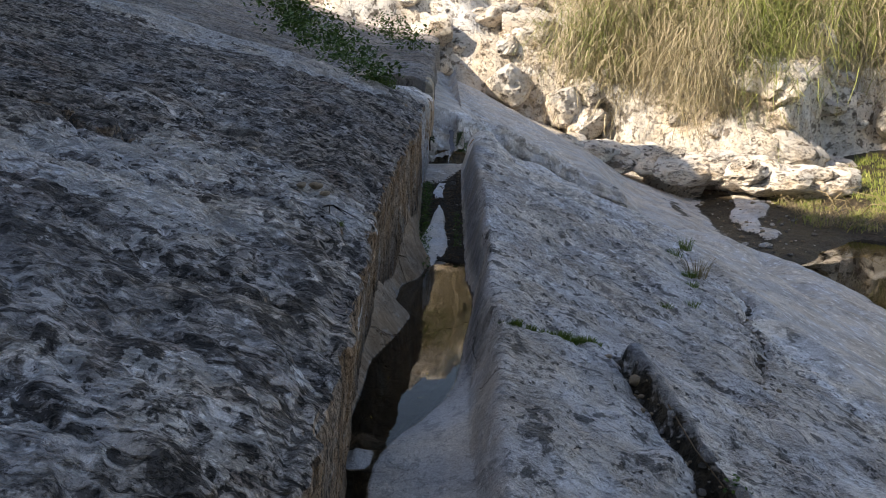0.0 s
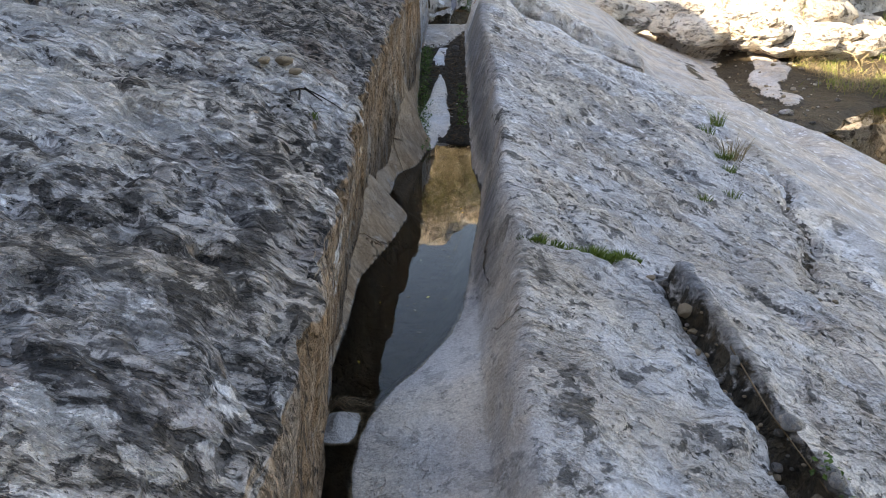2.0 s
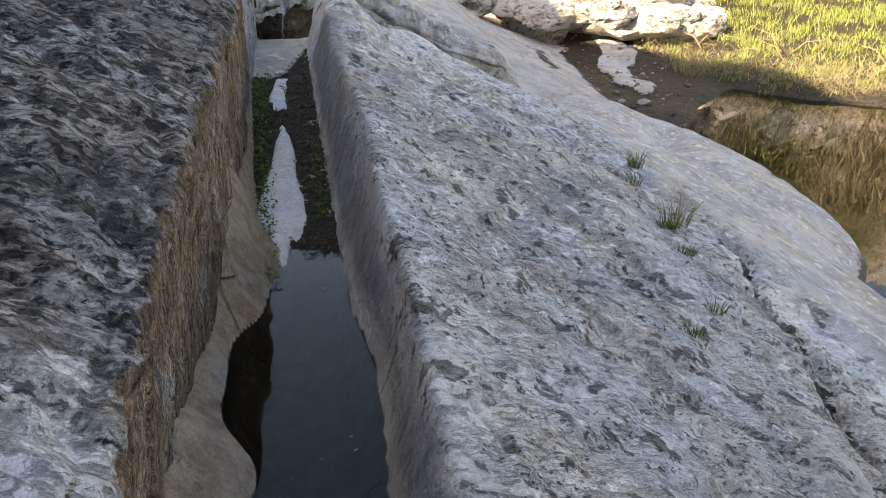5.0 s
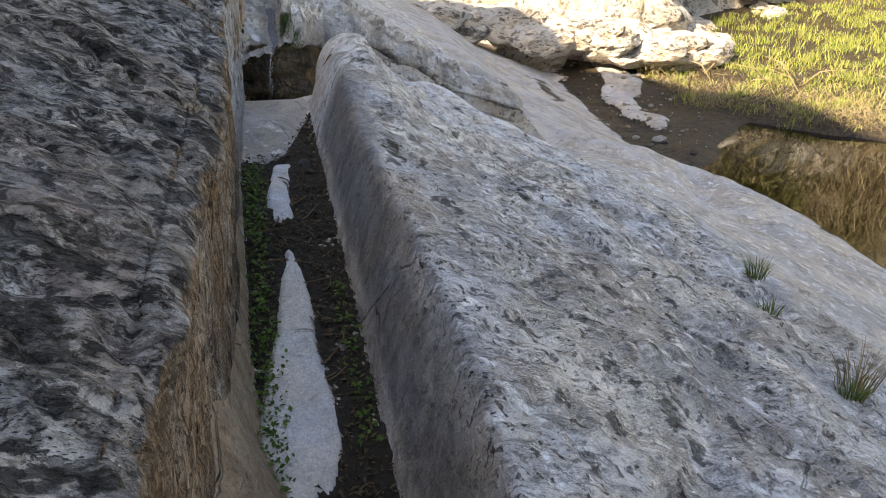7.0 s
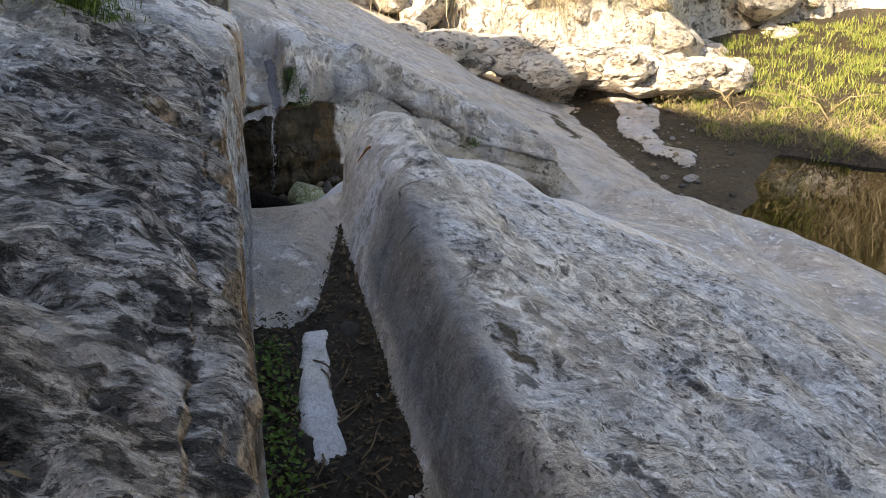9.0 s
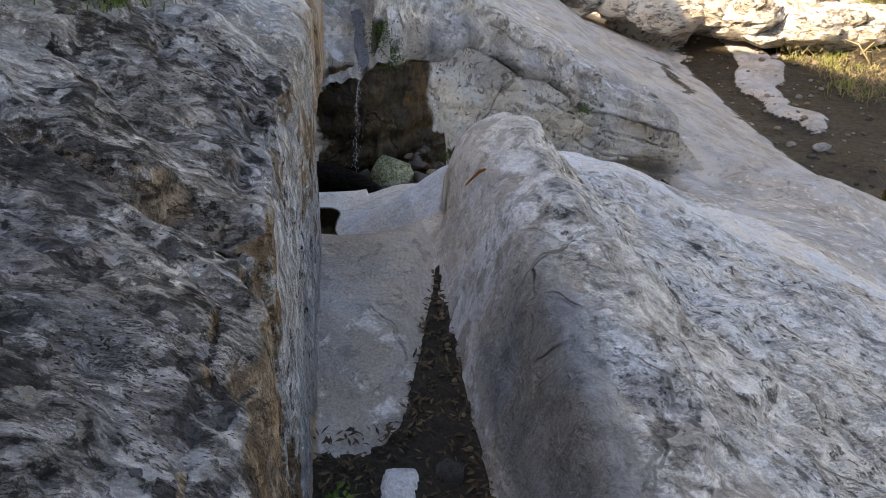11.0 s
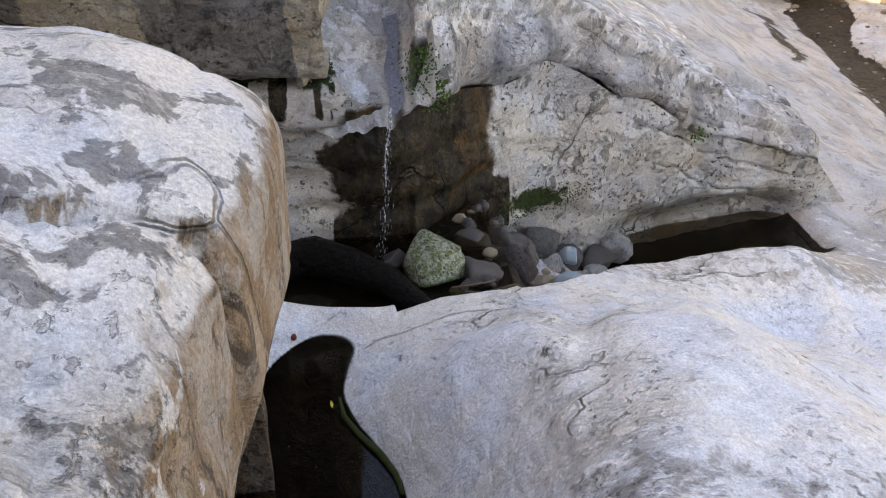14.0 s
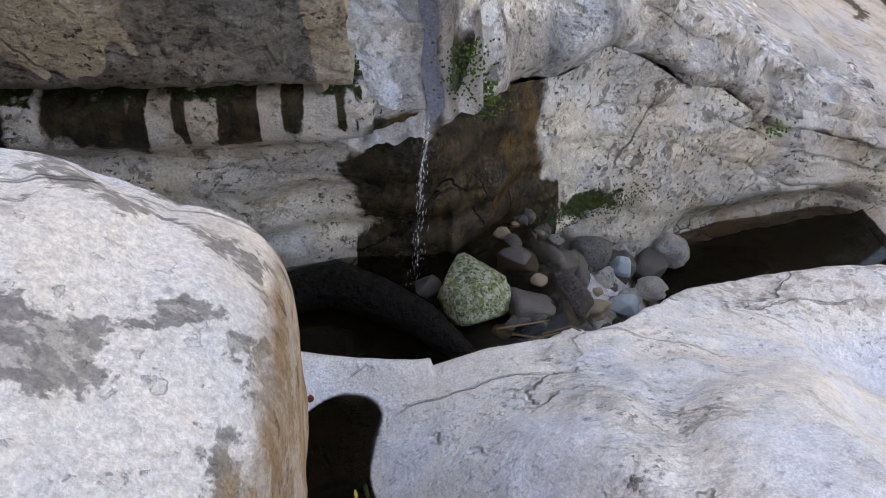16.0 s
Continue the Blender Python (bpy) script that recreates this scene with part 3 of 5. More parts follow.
def slab_points(ys, low):
    top = -np.concatenate([np.linspace(9, 1.5, 26)[:-1], np.linspace(1.5, 0.0, 100)])
    n_top, n_round, n_wall = len(top), 14, 70
    rows = []
    for y in ys:
        ex, ez = edge_x(y), edge_z(y)
        r = 0.05 + 0.09 * sstep(8.0, 9.2, y)
        d = -top
        xt = ex - r - d
        zt = ez + 0.3 * d - 0.28 * sstep(8.3, 9.3, y) * np.minimum(d, 1.2) + 0.07 * (1 - np.exp(-d / 0.1))
        a = np.linspace(0, 1, n_round + 1)[1:] * (math.pi / 2 - 0.1)
        xr, zr = ex - r + r * np.sin(a), ez - r * (1 - np.cos(a))
        w = np.linspace(0, 1, n_wall + 1)[1:]
        zw = zr[-1] + (low - zr[-1]) * w
        xw = xr[-1] - 0.1 * np.maximum(zr[-1] - zw, 0) * (1 - sstep(4, 5.5, y)) - 0.36 * np.maximum(0.86 - zw, 0) * sstep(8.4, 9.3, y)
        rows.append(np.stack([np.concatenate([xt, xr, xw]), np.full(n_top + n_round + n_wall, y), np.concatenate([zt, zr, zw])], -1))
    return np.array(rows)


def slab_bumps(x, y, z):
    c, s = math.cos(radians(35)), math.sin(radians(35))
    u, v = x * c - y * s, x * s + y * c
    early = 1 - 0.6 * sstep(8.3, 9.3, y)
    d = 0.03 * fbm(x * 1.3, y * 1.3, z * 1.3, 3) + early * (0.018 * fbm(u * 4, v * 8, z * 6, 4) + 0.011 * fbm(x * 13, y * 13, z * 13, 4) - 0.03 * np.maximum(fbm(u * 9, v * 18, z * 12, 3) - 0.2, 0))
    # worn ripples along the edge in the middle stretch
    d = d + 0.012 * np.abs(np.sin(9 * y + 7 * x + 2.5 * fbm(x * 3, y * 3, z * 3, 2))) * sstep(4.2, 5, y) * (1 - sstep(6.6, 7.3, y)) * np.exp(np.minimum(x + 0.2, 0) / 0.25)
    d = d * (1 - 0.6 * sstep(-0.03, -0.12, z - edge_z(y)) * (y < 10.5))
    # joints across the slab
    for x0, y0, x1, y1, w, k in ((-2.2, 3.6, -0.2, 3.12, 0.02, 0.07), (-2.0, 2.95, -0.2, 2.6, 0.02, 0.045), (-1.5, 6.45, -0.15, 6.05, 0.02, 0.04), (-1.6, 9.12, -0.02, 8.98, 0.014, 0.05), (-1.5, 7.7, -0.12, 7.3, 0.035, 0.085), (-0.9, 8.7, -0.3, 9.03, 0.014, 0.04), (-1.4, 2.2, -0.4, 2.0, 0.02, 0.03), (-1.2, 4.1, -0.3, 3.7, 0.02, 0.03), (-3, 8.6, -0.4, 7.7, 0.05, 0.05)):
        d = d - groove(x, y, x0, y0, x1, y1, w, k, 0.09)[0]
    return d


tail = 50
angles = np.linspace(0.03, math.pi / 2, tail)
P = slab_points(np.concatenate([steps((-4, 1, 0.1), (1, 9.3, 0.016)), 9.3 + 0.62 * np.sin(angles)]), -0.7)
for k, a in enumerate(angles):
    row = P[len(P) - tail + k]
    drop = 0.6 * (1 - math.cos(a))
    cut = np.maximum(row[:, 0] - edge_x(9.3) + 0.5, 0)
    row[:, 2] = np.where(row[:, 2] > 0.25, np.maximum(row[:, 2] - drop, 0.25), row[:, 2])
    row[:, 0] -= 0.22 * (1 - math.cos(a)) * np.clip(cut * 2, 0, 1)
last = P[-1]
P = np.concatenate([P, np.array([np.stack([last[:, 0], last[:, 1] - 0.15 * k / 20, last[:, 2] + (-0.7 - last[:, 2]) * k / 20], -1) for k in range(1, 21)])])
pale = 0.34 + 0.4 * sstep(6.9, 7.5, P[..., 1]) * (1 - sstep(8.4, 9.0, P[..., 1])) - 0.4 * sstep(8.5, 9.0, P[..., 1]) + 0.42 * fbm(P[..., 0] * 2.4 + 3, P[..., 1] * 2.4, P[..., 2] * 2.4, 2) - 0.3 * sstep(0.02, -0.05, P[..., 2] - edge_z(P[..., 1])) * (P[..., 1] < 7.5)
pale = pale + 0.26 * sstep(2.3, 2.8, P[..., 1]) * (1 - sstep(3.7, 4.3, P[..., 1] - 0.4 * P[..., 0])) * sstep(0.02, 0.06, P[..., 2] - edge_z(P[..., 1]) + 0.04)
pale = pale - 0.16 * (1 - sstep(1.7, 2.4, P[..., 1]))
pale = pale - 0.3 * sstep(3.6, 4.6, P[..., 1] - 0.4 * P[..., 0]) * (1 - sstep(6.8, 7.6, P[..., 1]))
P[..., 1] += 1.25 * sstep(-1.0, -1.9, P[..., 0]) * sstep(9.0, 9.6, P[..., 1])
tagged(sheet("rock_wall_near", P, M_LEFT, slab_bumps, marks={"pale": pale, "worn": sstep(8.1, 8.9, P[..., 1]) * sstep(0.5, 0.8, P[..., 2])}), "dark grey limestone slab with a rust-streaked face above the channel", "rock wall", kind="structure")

# the wall goes on beyond the fall
P = slab_points(steps((11.2, 13, 0.025), (13, 34, 0.2)), 0.45)
first = P[0]
P = np.concatenate([np.array([np.stack([first[:, 0], first[:, 1] + 0.3 * (k == 0) - 0.35 * np.maximum(first[:, 2] - 0.61, 0) * max(0, k - 1) / 29 * 1.0, 0.61 + (first[:, 2] - 0.61) * max(0, k - 1) / 29], -1) for k in range(30)]), P])
P[30:, :, 1] -= 0.35 * np.maximum(P[30:, :, 2] - 0.61, 0) * (1 - sstep(11.2, 12.2, P[30:, :, 1]))
P[..., 2] = np.where(P[..., 1] > 11.28, P[..., 2], np.maximum(P[..., 2], 0.61))
pale = np.clip(0.3 * fbm(P[..., 0] * 5, P[..., 1] * 1.6, P[..., 2] * 1.2, 4) + 0.12 + 0.75 * np.exp(-((P[..., 0] + 1.05) / 0.25) ** 4) * sstep(0.66, 0.76, P[..., 2] + 0.12 * fbm(P[..., 0] * 9, P[..., 2] * 2, 0.4, 2)) + 0.6 * sstep(-0.3, -0.24, P[..., 0]) + 0.45 * np.exp(-((P[..., 0] + 1.75) / 0.15) ** 2), 0, 0.95) * (1 - sstep(11.5, 12.5, P[..., 1]))
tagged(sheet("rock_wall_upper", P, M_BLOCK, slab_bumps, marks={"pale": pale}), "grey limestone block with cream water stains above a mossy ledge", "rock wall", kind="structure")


# ---- the cross wall and the slab that lies on it ----
def crack_z(x):
    return curve(x, [(-3, 0.7), (-0.2, 0.66), (-0.05, 0.42), (0.35, 0.36), (0.67, 0.26), (0.8, 0.25), (1, 0.33), (1.25, 0.2), (1.5, 0.02), (1.75, -0.05), (2.12, -0.32), (3.2, -0.68), (3.55, -1.05), (4.0, -1.5), (5, -2.3)], 0.05)


xs = steps((-3, -1.0, 0.06), (-1.0, 3.4, 0.016), (3.4, 5, 0.1))
XX, HH = np.meshgrid(xs, np.linspace(0, 1, 90), indexing="ij")
low = -0.75 - 0.8 * sstep(0.45, 1.1, XX) - 1.2 * sstep(3.4, 4.2, XX)
ZZ = low + (crack_z(XX) - low) * HH
alcove = 0.17 * np.exp(-((XX + 0.3) / 0.4) ** 2) * np.sin(np.clip((ZZ + 0.6) / 0.95, 0, 1) * math.pi) + 0.05 * np.exp(-((XX - 0.28) / 0.15) ** 2)
ledge = -0.05 * sstep(0.28, 0.36, ZZ) * (XX < -0.1) + 0.09 * sstep(0.5, 0.57, ZZ) * (XX < -0.1)
band = 0.012 * np.sin(ZZ * 26 + 2 * fbm(XX * 2, ZZ * 2, 0.9, 3)) * (XX < 0.7)
foot = 0.1 * (1 - HH) ** 2 * (XX > 0.2) * (XX < 0.9) + 0.08 * sstep(0.1, -0.45, ZZ) * sstep(0.55, 0.95, XX) * (1 - 0.8 * sstep(1.25, 1.8, XX))
bulge = -0.05 * np.exp(-((XX - 0.42) / 0.1) ** 2 - ((ZZ + 0.14) / 0.07) ** 2)
undercut = 0.22 * sstep(-0.8, -1.12, ZZ) * sstep(1.35, 1.8, XX) * (1 - sstep(2.9, 3.3, XX))
YY = front(XX) + band + alcove + ledge - foot + bulge + undercut
seam = np.zeros_like(XX)
for line, w in (([(0.7, 0.08), (1.2, -0.02), (1.6, -0.12), (2.2, -0.48), (3.2, -0.86)], 0.011), ([(0.75, -0.12), (1.3, -0.2), (1.7, -0.42), (2.3, -0.75), (3.2, -1.0)], 0.012), ([(-0.9, 0.2), (-0.5, 0.16), (-0.15, 0.02), (0.0, -0.02)], 0.009)):
    seam = np.maximum(seam, np.exp(-((ZZ - curve(XX, line, 0.1) - 0.025 * fbm(XX * 4, XX * 0, 0.2, 3)) / w) ** 2) * sstep(line[0][0], line[0][0] + 0.15, XX) * sstep(line[-1][0], line[-1][0] - 0.15, XX))
bed = 0.012 * np.sin((ZZ + 0.35 * XX) * 16 + 3 * fbm(XX * 2, ZZ * 2, 0.4, 2)) ** 9 * (XX > 0.6)
P = np.stack([XX, YY + bed + 0.018 * seam, ZZ], -1)
wob = 0.14 * fbm(XX * 5, ZZ * 3, 1.5, 4)
rust = sstep(-0.3, 0.0, XX + wob) * (1 - sstep(0.6, 0.74, XX + wob * 0.5 + 0.1 * ZZ)) * sstep(0.44, 0.36, ZZ + 0.3 * wob)
wet = rust * (2.1 * np.exp(-((XX - 0.12 + wob) / 0.32) ** 2) * sstep(0.36, 0.25, ZZ) + 0.75 * np.exp(-((XX - 0.38 + wob) / 0.1) ** 2) * sstep(0.1, -0.1, np.abs(ZZ + 0.1) - 0.05)) + 0.9 * sstep(-0.2, -0.34, ZZ + wob * 0.5) * (XX < 0.8) * (XX > -0.2)
moss = np.where(XX < -0.12, sstep(0.47, 0.58, ZZ + 0.6 * wob) * 0.75, 0) + 0.95 * np.exp(-((XX - 1.0) / 0.26) ** 2 - ((ZZ + 0.52 + 0.1 * (XX - 1.0)) / 0.09) ** 2) + 0.9 * np.exp(-((XX - 0.3) / 0.12) ** 2 - ((ZZ - 0.4) / 0.07) ** 2)
wet = np.maximum(wet, np.where(XX < -0.15, 0.95 * sstep(-0.05, 0.15, fbm(XX * 13, ZZ * 1.6, 0.8, 3)) * sstep(0.26, 0.42, ZZ + 0.5 * wob), 0))
tagged(sheet("cross_wall", P, M_WALL, lambda x, y, z: 0.02 * fbm(x * 2.3, y * 2, z * 3.3, 4) + 0.004 * fbm(x * 20, y * 20, z * 30, 3), flip=True,
             marks={"rust": np.clip(rust, 0, 1), "wet": np.clip(np.maximum(wet, 0.5 * seam), 0, 1), "moss": np.clip(moss, 0, 1)}),
       "cream limestone wall with brown water stains behind the small waterfall", "rock wall", kind="structure")


def ledge_slab(name, x0, x1, drop, heights, reach, out, label):
    """A slab lying on the crack line: underside, bulging face, top that runs back into the slope."""
    xs = steps((x0, x1, 0.016))
    face = curve(xs, heights, 0.03)
    lip = out + 0.035 * np.sin(xs * 9) + 0.03 * fbm(xs * 4, xs * 0, xs * 0, 3)
    rows = []
    for x, f, l in zip(xs, face, lip):
        z0, y0 = float(crack_z(x)) - drop, float(front(x))
        rows.append([(x, y0 + 0.45 - 0.03 * k, z0 + 0.01) for k in range(12)])
        rows[-1] += [(x, y0 + 0.08 - 0.9 * l * math.sin(math.pi * min(1, t * 1.15 + 0.1)), z0 + f * t) for t in np.linspace(0, 1, 30)]
        y1, z1 = rows[-1][-1][1:]
        for t in np.linspace(0, 1, 60)[1:] ** 1.5:
            y = y1 + reach * t
            rows[-1].append((x, y, float(back(x, y)) + (z1 - float(back(x, y1))) * math.exp(-(y - y1) / 0.5) + 0.05 - 0.14 * min(1.0, (y - y1) / 1.1)))
    P = np.array(rows)
    ends = []
    for i, sgn in ((0, -1), (-1, 1)):
        z0 = float(crack_z(xs[i])) - drop - (0.0 if i == 0 else 0.1)
        ends.append(np.array([np.stack([P[i, :, 0] + sgn * 0.03 * (1 - k / 8), P[i, :, 1] + 0.0, z0 + (P[i, :, 2] - z0) * k / 8 - 0.12 * (P[i, :, 1] > 13) * (1 - k / 8)], -1) for k in range(8)]))
    P = np.concatenate([ends[0], P, ends[1][::-1]])
    x, y, z = P[..., 0], P[..., 1], P[..., 2]
    # lower face toned darker grey, streaked by noise; a little whiter higher up
    marks = {"worn": 0.45 * sstep(0.75, 0.3, z - crack_z(x)) * (y < 13), "white": np.maximum(0.9 * np.exp(-((x - 0.36) / 0.1) ** 2) * sstep(0.72, 0.8, z), 0.34 + 0.15 * sstep(0.2, 0.4, z - crack_z(x))), "tan": 0 * x, "steep_grey": (0.36 + 0.3 * fbm(x * 7, y * 3, z * 1.5, 3)) * sstep(0.34, 0.22, z - crack_z(x)) * (y < front(x) + 0.25), "silt": 0 * x, "algae": 0.8 * np.exp(-((x - 0.26) / 0.06) ** 2) * sstep(0.75, 0.6, z)}
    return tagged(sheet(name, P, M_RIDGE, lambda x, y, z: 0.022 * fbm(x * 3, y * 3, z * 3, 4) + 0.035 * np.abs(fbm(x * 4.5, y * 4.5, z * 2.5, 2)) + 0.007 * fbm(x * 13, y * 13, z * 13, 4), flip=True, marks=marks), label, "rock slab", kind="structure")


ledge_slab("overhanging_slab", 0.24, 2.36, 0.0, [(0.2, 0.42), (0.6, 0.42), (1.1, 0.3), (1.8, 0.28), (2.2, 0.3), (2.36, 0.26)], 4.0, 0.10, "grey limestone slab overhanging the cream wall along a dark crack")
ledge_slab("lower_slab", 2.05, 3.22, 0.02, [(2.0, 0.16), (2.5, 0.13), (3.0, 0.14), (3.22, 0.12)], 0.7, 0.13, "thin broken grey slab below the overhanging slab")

# the chute above the fall
X, Y = np.meshgrid(steps((-0.3, 0.32, 0.012)), steps((11.34, 12.1, 0.012), (12.1, 20, 0.1)))
lift = 0.40 + 0.5 * np.clip(Y - 11.36, 0, 0.6) + 0.03 * np.maximum(Y - 12, 0) + 0.10 * np.maximum(Y - 12.6, 0)
Z = lift + 0.7 * np.maximum(0.05 - X, 0) * sstep(11.3, 11.8, Y) + 1.6 * np.maximum(X - 0.2, 0) + 0.05 * fbm(X * 6, Y * 6, 0.2, 3) - 0.03 * np.exp(-((X - 0.13) / 0.05) ** 2)
Z = Z - 0.9 * np.maximum(11.44 - Y, 0) ** 1.0 - 0.05 * fbm(X * 9, Y * 3, 0.6, 3) * sstep(11.5, 11.36, Y)
tagged(sheet("chute", np.stack([X, Y, Z], -1), M_RIDGE, None, marks={"worn": 0 * X + 0.9, "tan": 0 * X, "steep_grey": 0 * X, "white": 0.5 * sstep(0.04, 0.0, X) * (Y < 12), "silt": 0 * X, "algae": np.exp(-((X - 0.15) / 0.05) ** 2) * 0.6 * (Y < 12.2)}),
       "pale water-worn rock chute above the waterfall", "rock chute", kind="structure")


# ---- water ----
def pool(name, corners, z, mat, label):
    me = mesh_from(name, [(x, y, z) for x, y in corners], [tuple(range(len(corners)))], mat, False)
    return tagged(new(name, me), label, "water", kind="structure")


pool("water_channel", [(-0.5, 1.3), (0.4, 1.3), (0.4, 5.95), (-0.5, 5.95)], -0.03, M_WATER, "still dark channel pool mirroring the sky")
pool("water_plunge", [(-0.9, 9.0), (0.5, 9.0), (0.5, 10.66), (-0.9, 10.66)], -0.30, M_WATER, "black still water in a round rock bowl")
pool("water_fall", [(-1.2, 10.75), (0.66, 10.75), (0.66, 11.4), (0.5, 12.0), (-1.2, 12.0)], -0.36, M_WATER, "dark shallow water under the small waterfall")
pool("water_slot", [(1.2, 11.2), (2.2, 11.8), (3.45, 12.6), (3.5, 12.95), (1.2, 13.0)], -1.2, M_WATER, "black water in a narrow slot below the stones")
pool("water_lower", [(4.5, 2), (24, 2), (24, 19), (4.5, 19)], -2.14, M_MURKY, "brown still pool mirroring the sunny bank")

# ---- far bank, hillside and the unseen walls added to shade the place ----
X, Y = np.meshgrid(steps((-14, 40, 0.22)), steps((16, 44, 0.22)))


def hill_foot(x):
    return curve(x, [(-14, 26), (-2, 25), (4, 24), (7, 23), (9, 21.5), (11, 22), (14, 24.5), (20, 25), (26, 22), (40, 12)], 1.0)


def hill(x, y):
    d = y - hill_foot(x)
    z = np.where(d > 0, -1.9 + 2.6 * sstep(0, 2.2, d) + 1.25 * np.maximum(d - 0.8, 0) - 0.028 * d * d, -2.1 + 0.25 * d)
    return z + np.clip((4 - x) * 0.42, 0, 3.2) * sstep(-2, 1, d)


def crags(x, y, z):
    a = fbm(x * 0.45, y * 0.45, z * 0.6, 5)
    return 0.55 * a + 0.25 * np.abs(fbm(x * 1.1, y * 1.1, z * 1.4, 4)) + 0.12 * fbm(x * 2.2, y * 2.2, z * 2.2, 3)


tagged(sheet("backdrop_hillside", np.stack([X, Y, hill(X, Y)], -1), M_FAR, crags),
       "sunlit rocky hillside with dry brush across the stream", "hillside", kind="structure")


def cliff(name, pts, label):
    a = np.array(pts, dtype=float)
    t = np.linspace(0, len(a) - 1, 120)
    x, y, top = (np.interp(t, range(len(a)), a[:, k]) for k in range(3))
    f = np.linspace(0, 1, 36)[None]
    XX, YY = np.repeat(x[:, None], 36, 1), np.repeat(y[:, None], 36, 1)
    ZZ = -3 + (top[:, None] + 3) * f
    return tagged(sheet(name, np.stack([XX, YY, ZZ], -1), M_FAR, lambda x, y, z: 0.8 * fbm(x * 0.3, y * 0.3, z * 0.3, 4)), label, "canyon wall", kind="structure")


# out of view, added to block the sun; its heights set the shadow edge
cliff("canyon_wall", [(-10, 36, 7), (-9.5, 19, 9), (-9.3, 13.5, 12.4), (-9.2, 9.5, 14.3), (-9, 5, 15.6), (-9, -8, 15.6), (-4, -14, 15.5), (6, -16, 15), (18, -15, 14), (30, -8, 8)], "unseen limestone canyon wall added to shade the channel")

# ---- small materials ----
M_GRASS = leafy("grass", (0.07, 0.13, 0.02), (0.17, 0.23, 0.045))
M_FERN = leafy("fern_leaf", (0.03, 0.075, 0.012), (0.08, 0.14, 0.02))
M_SEED = leafy("seedling_leaf", (0.05, 0.12, 0.02), (0.12, 0.19, 0.035))
M_DRYGRASS = leafy("dry_stalk", (0.42, 0.35, 0.21), (0.22, 0.17, 0.09))
M_BRUSH = leafy("brush", (0.50, 0.43, 0.30), (0.22, 0.19, 0.10))
M_BRUSHGREEN = leafy("green_brush", (0.13, 0.17, 0.04), (0.24, 0.26, 0.08))
M_MEADOW = leafy("meadow_grass", (0.14, 0.22, 0.035), (0.36, 0.35, 0.12))
M_LITTER = leafy("leaf_litter", (0.16, 0.11, 0.06), (0.05, 0.036, 0.022))
M_TWIG = plain("twig_bark", (0.17, 0.12, 0.075), 0.8, 60, 0.4, 0.003)
M_LOG = plain("wet_log", (0.007, 0.0055, 0.0045), 0.45, 26, 0.8, 0.1, 0.12)
M_ORANGE = plain("orange_bark", (0.48, 0.19, 0.045), 0.6, 25, 0.5, 0.002)
M_RED = plain("red_brown", (0.22, 0.05, 0.03), 0.7, 40, 0.4, 0.003)
M_YELLOW = plain("yellow_leaf", (0.55, 0.42, 0.06), 0.6, 60, 0.3, 0.001)
M_MOSS = plain("moss", (0.045, 0.06, 0.014), 0.95, 90, 0.6, 0.01)
M_BROWNSTONE = plain("brown_stone", (0.30, 0.24, 0.17), 0.8, 18, 0.45, 0.012)
M_GREYSTONE = rock("grey_stone", (0.34, 0.335, 0.33), (0.22, 0.215, 0.21), (0.09, 0.085, 0.08), 0.56, 0.6, 20, scale=1.6, cracks=0.4)
M_BLUESTONE = plain("blue_stone", (0.28, 0.35, 0.39), 0.7, 16, 0.3, 0.008)
M_DARKSTONE = plain("dark_stone", (0.07, 0.062, 0.058), 0.4, 14, 0.6, 0.012, 0.5)
M_PURPLESTONE = rock("purple_stone", (0.22, 0.19, 0.185), (0.12, 0.10, 0.10), (0.04, 0.036, 0.034), 0.55, 0.58, 60, scale=1.6, cracks=0.4)


def green_stone():
    n = Nodes("mossy_stone")
    c = n.mix(n.ramp(n.noise(7, 7, 0.7, 0.6), 0.42, 0.58), (0.42, 0.45, 0.36), (0.16, 0.2, 0.07))
    c = n.mix(n.ramp(n.noise(15, 7, 0.7, 0.6), 0.5, 0.6), c, (0.05, 0.05, 0.03))
    return n.finish(c, 0.6, n.noise(25, 6, 0.7), 0.02, 0.8)


M_GREENSTONE = green_stone()


def foam():
    n = Nodes("falling_water")
    n.bsdf.inputs["Transmission Weight"].default_value = 0.75
    n.bsdf.inputs["IOR"].default_value = 1.33
    return n.finish((0.9, 0.94, 1.0), n.ramp(n.noise(60), 0.3, 0.7, 0.05, 0.3), n.noise(90, 4), 0.01, 1.0, 0.5)


M_FOAM = foam()
M_WETROCK = plain("running_water_over_rock", (0.24, 0.25, 0.30), 0.12, 75, 0.8, 0.03, 0.5)


# ---- builders ----
def gz(x, y):
    """Height of the rock ground, between the points of its grid."""
    i, j = min(max(int(np.searchsorted(gx, x)) - 1, 0), len(gx) - 2), min(max(int(np.searchsorted(gy, y)) - 1, 0), len(gy) - 2)
    u, v = (x - gx[i]) / (gx[i + 1] - gx[i]), (y - gy[j]) / (gy[j + 1] - gy[j])
    return float((GROUND_Z[j, i] * (1 - u) + GROUND_Z[j, i + 1] * u) * (1 - v) + (GROUND_Z[j + 1, i] * (1 - u) + GROUND_Z[j + 1, i + 1] * u) * v)


def top_z(x, y):
    """Height of the rock wall's upper face."""
    ex, ez = float(edge_x(y)), float(edge_z(y))
    d = max(0.0, ex - 0.06 - x)
    return ez + 0.3 * d + 0.07 * (1 - math.exp(-d / 0.1))


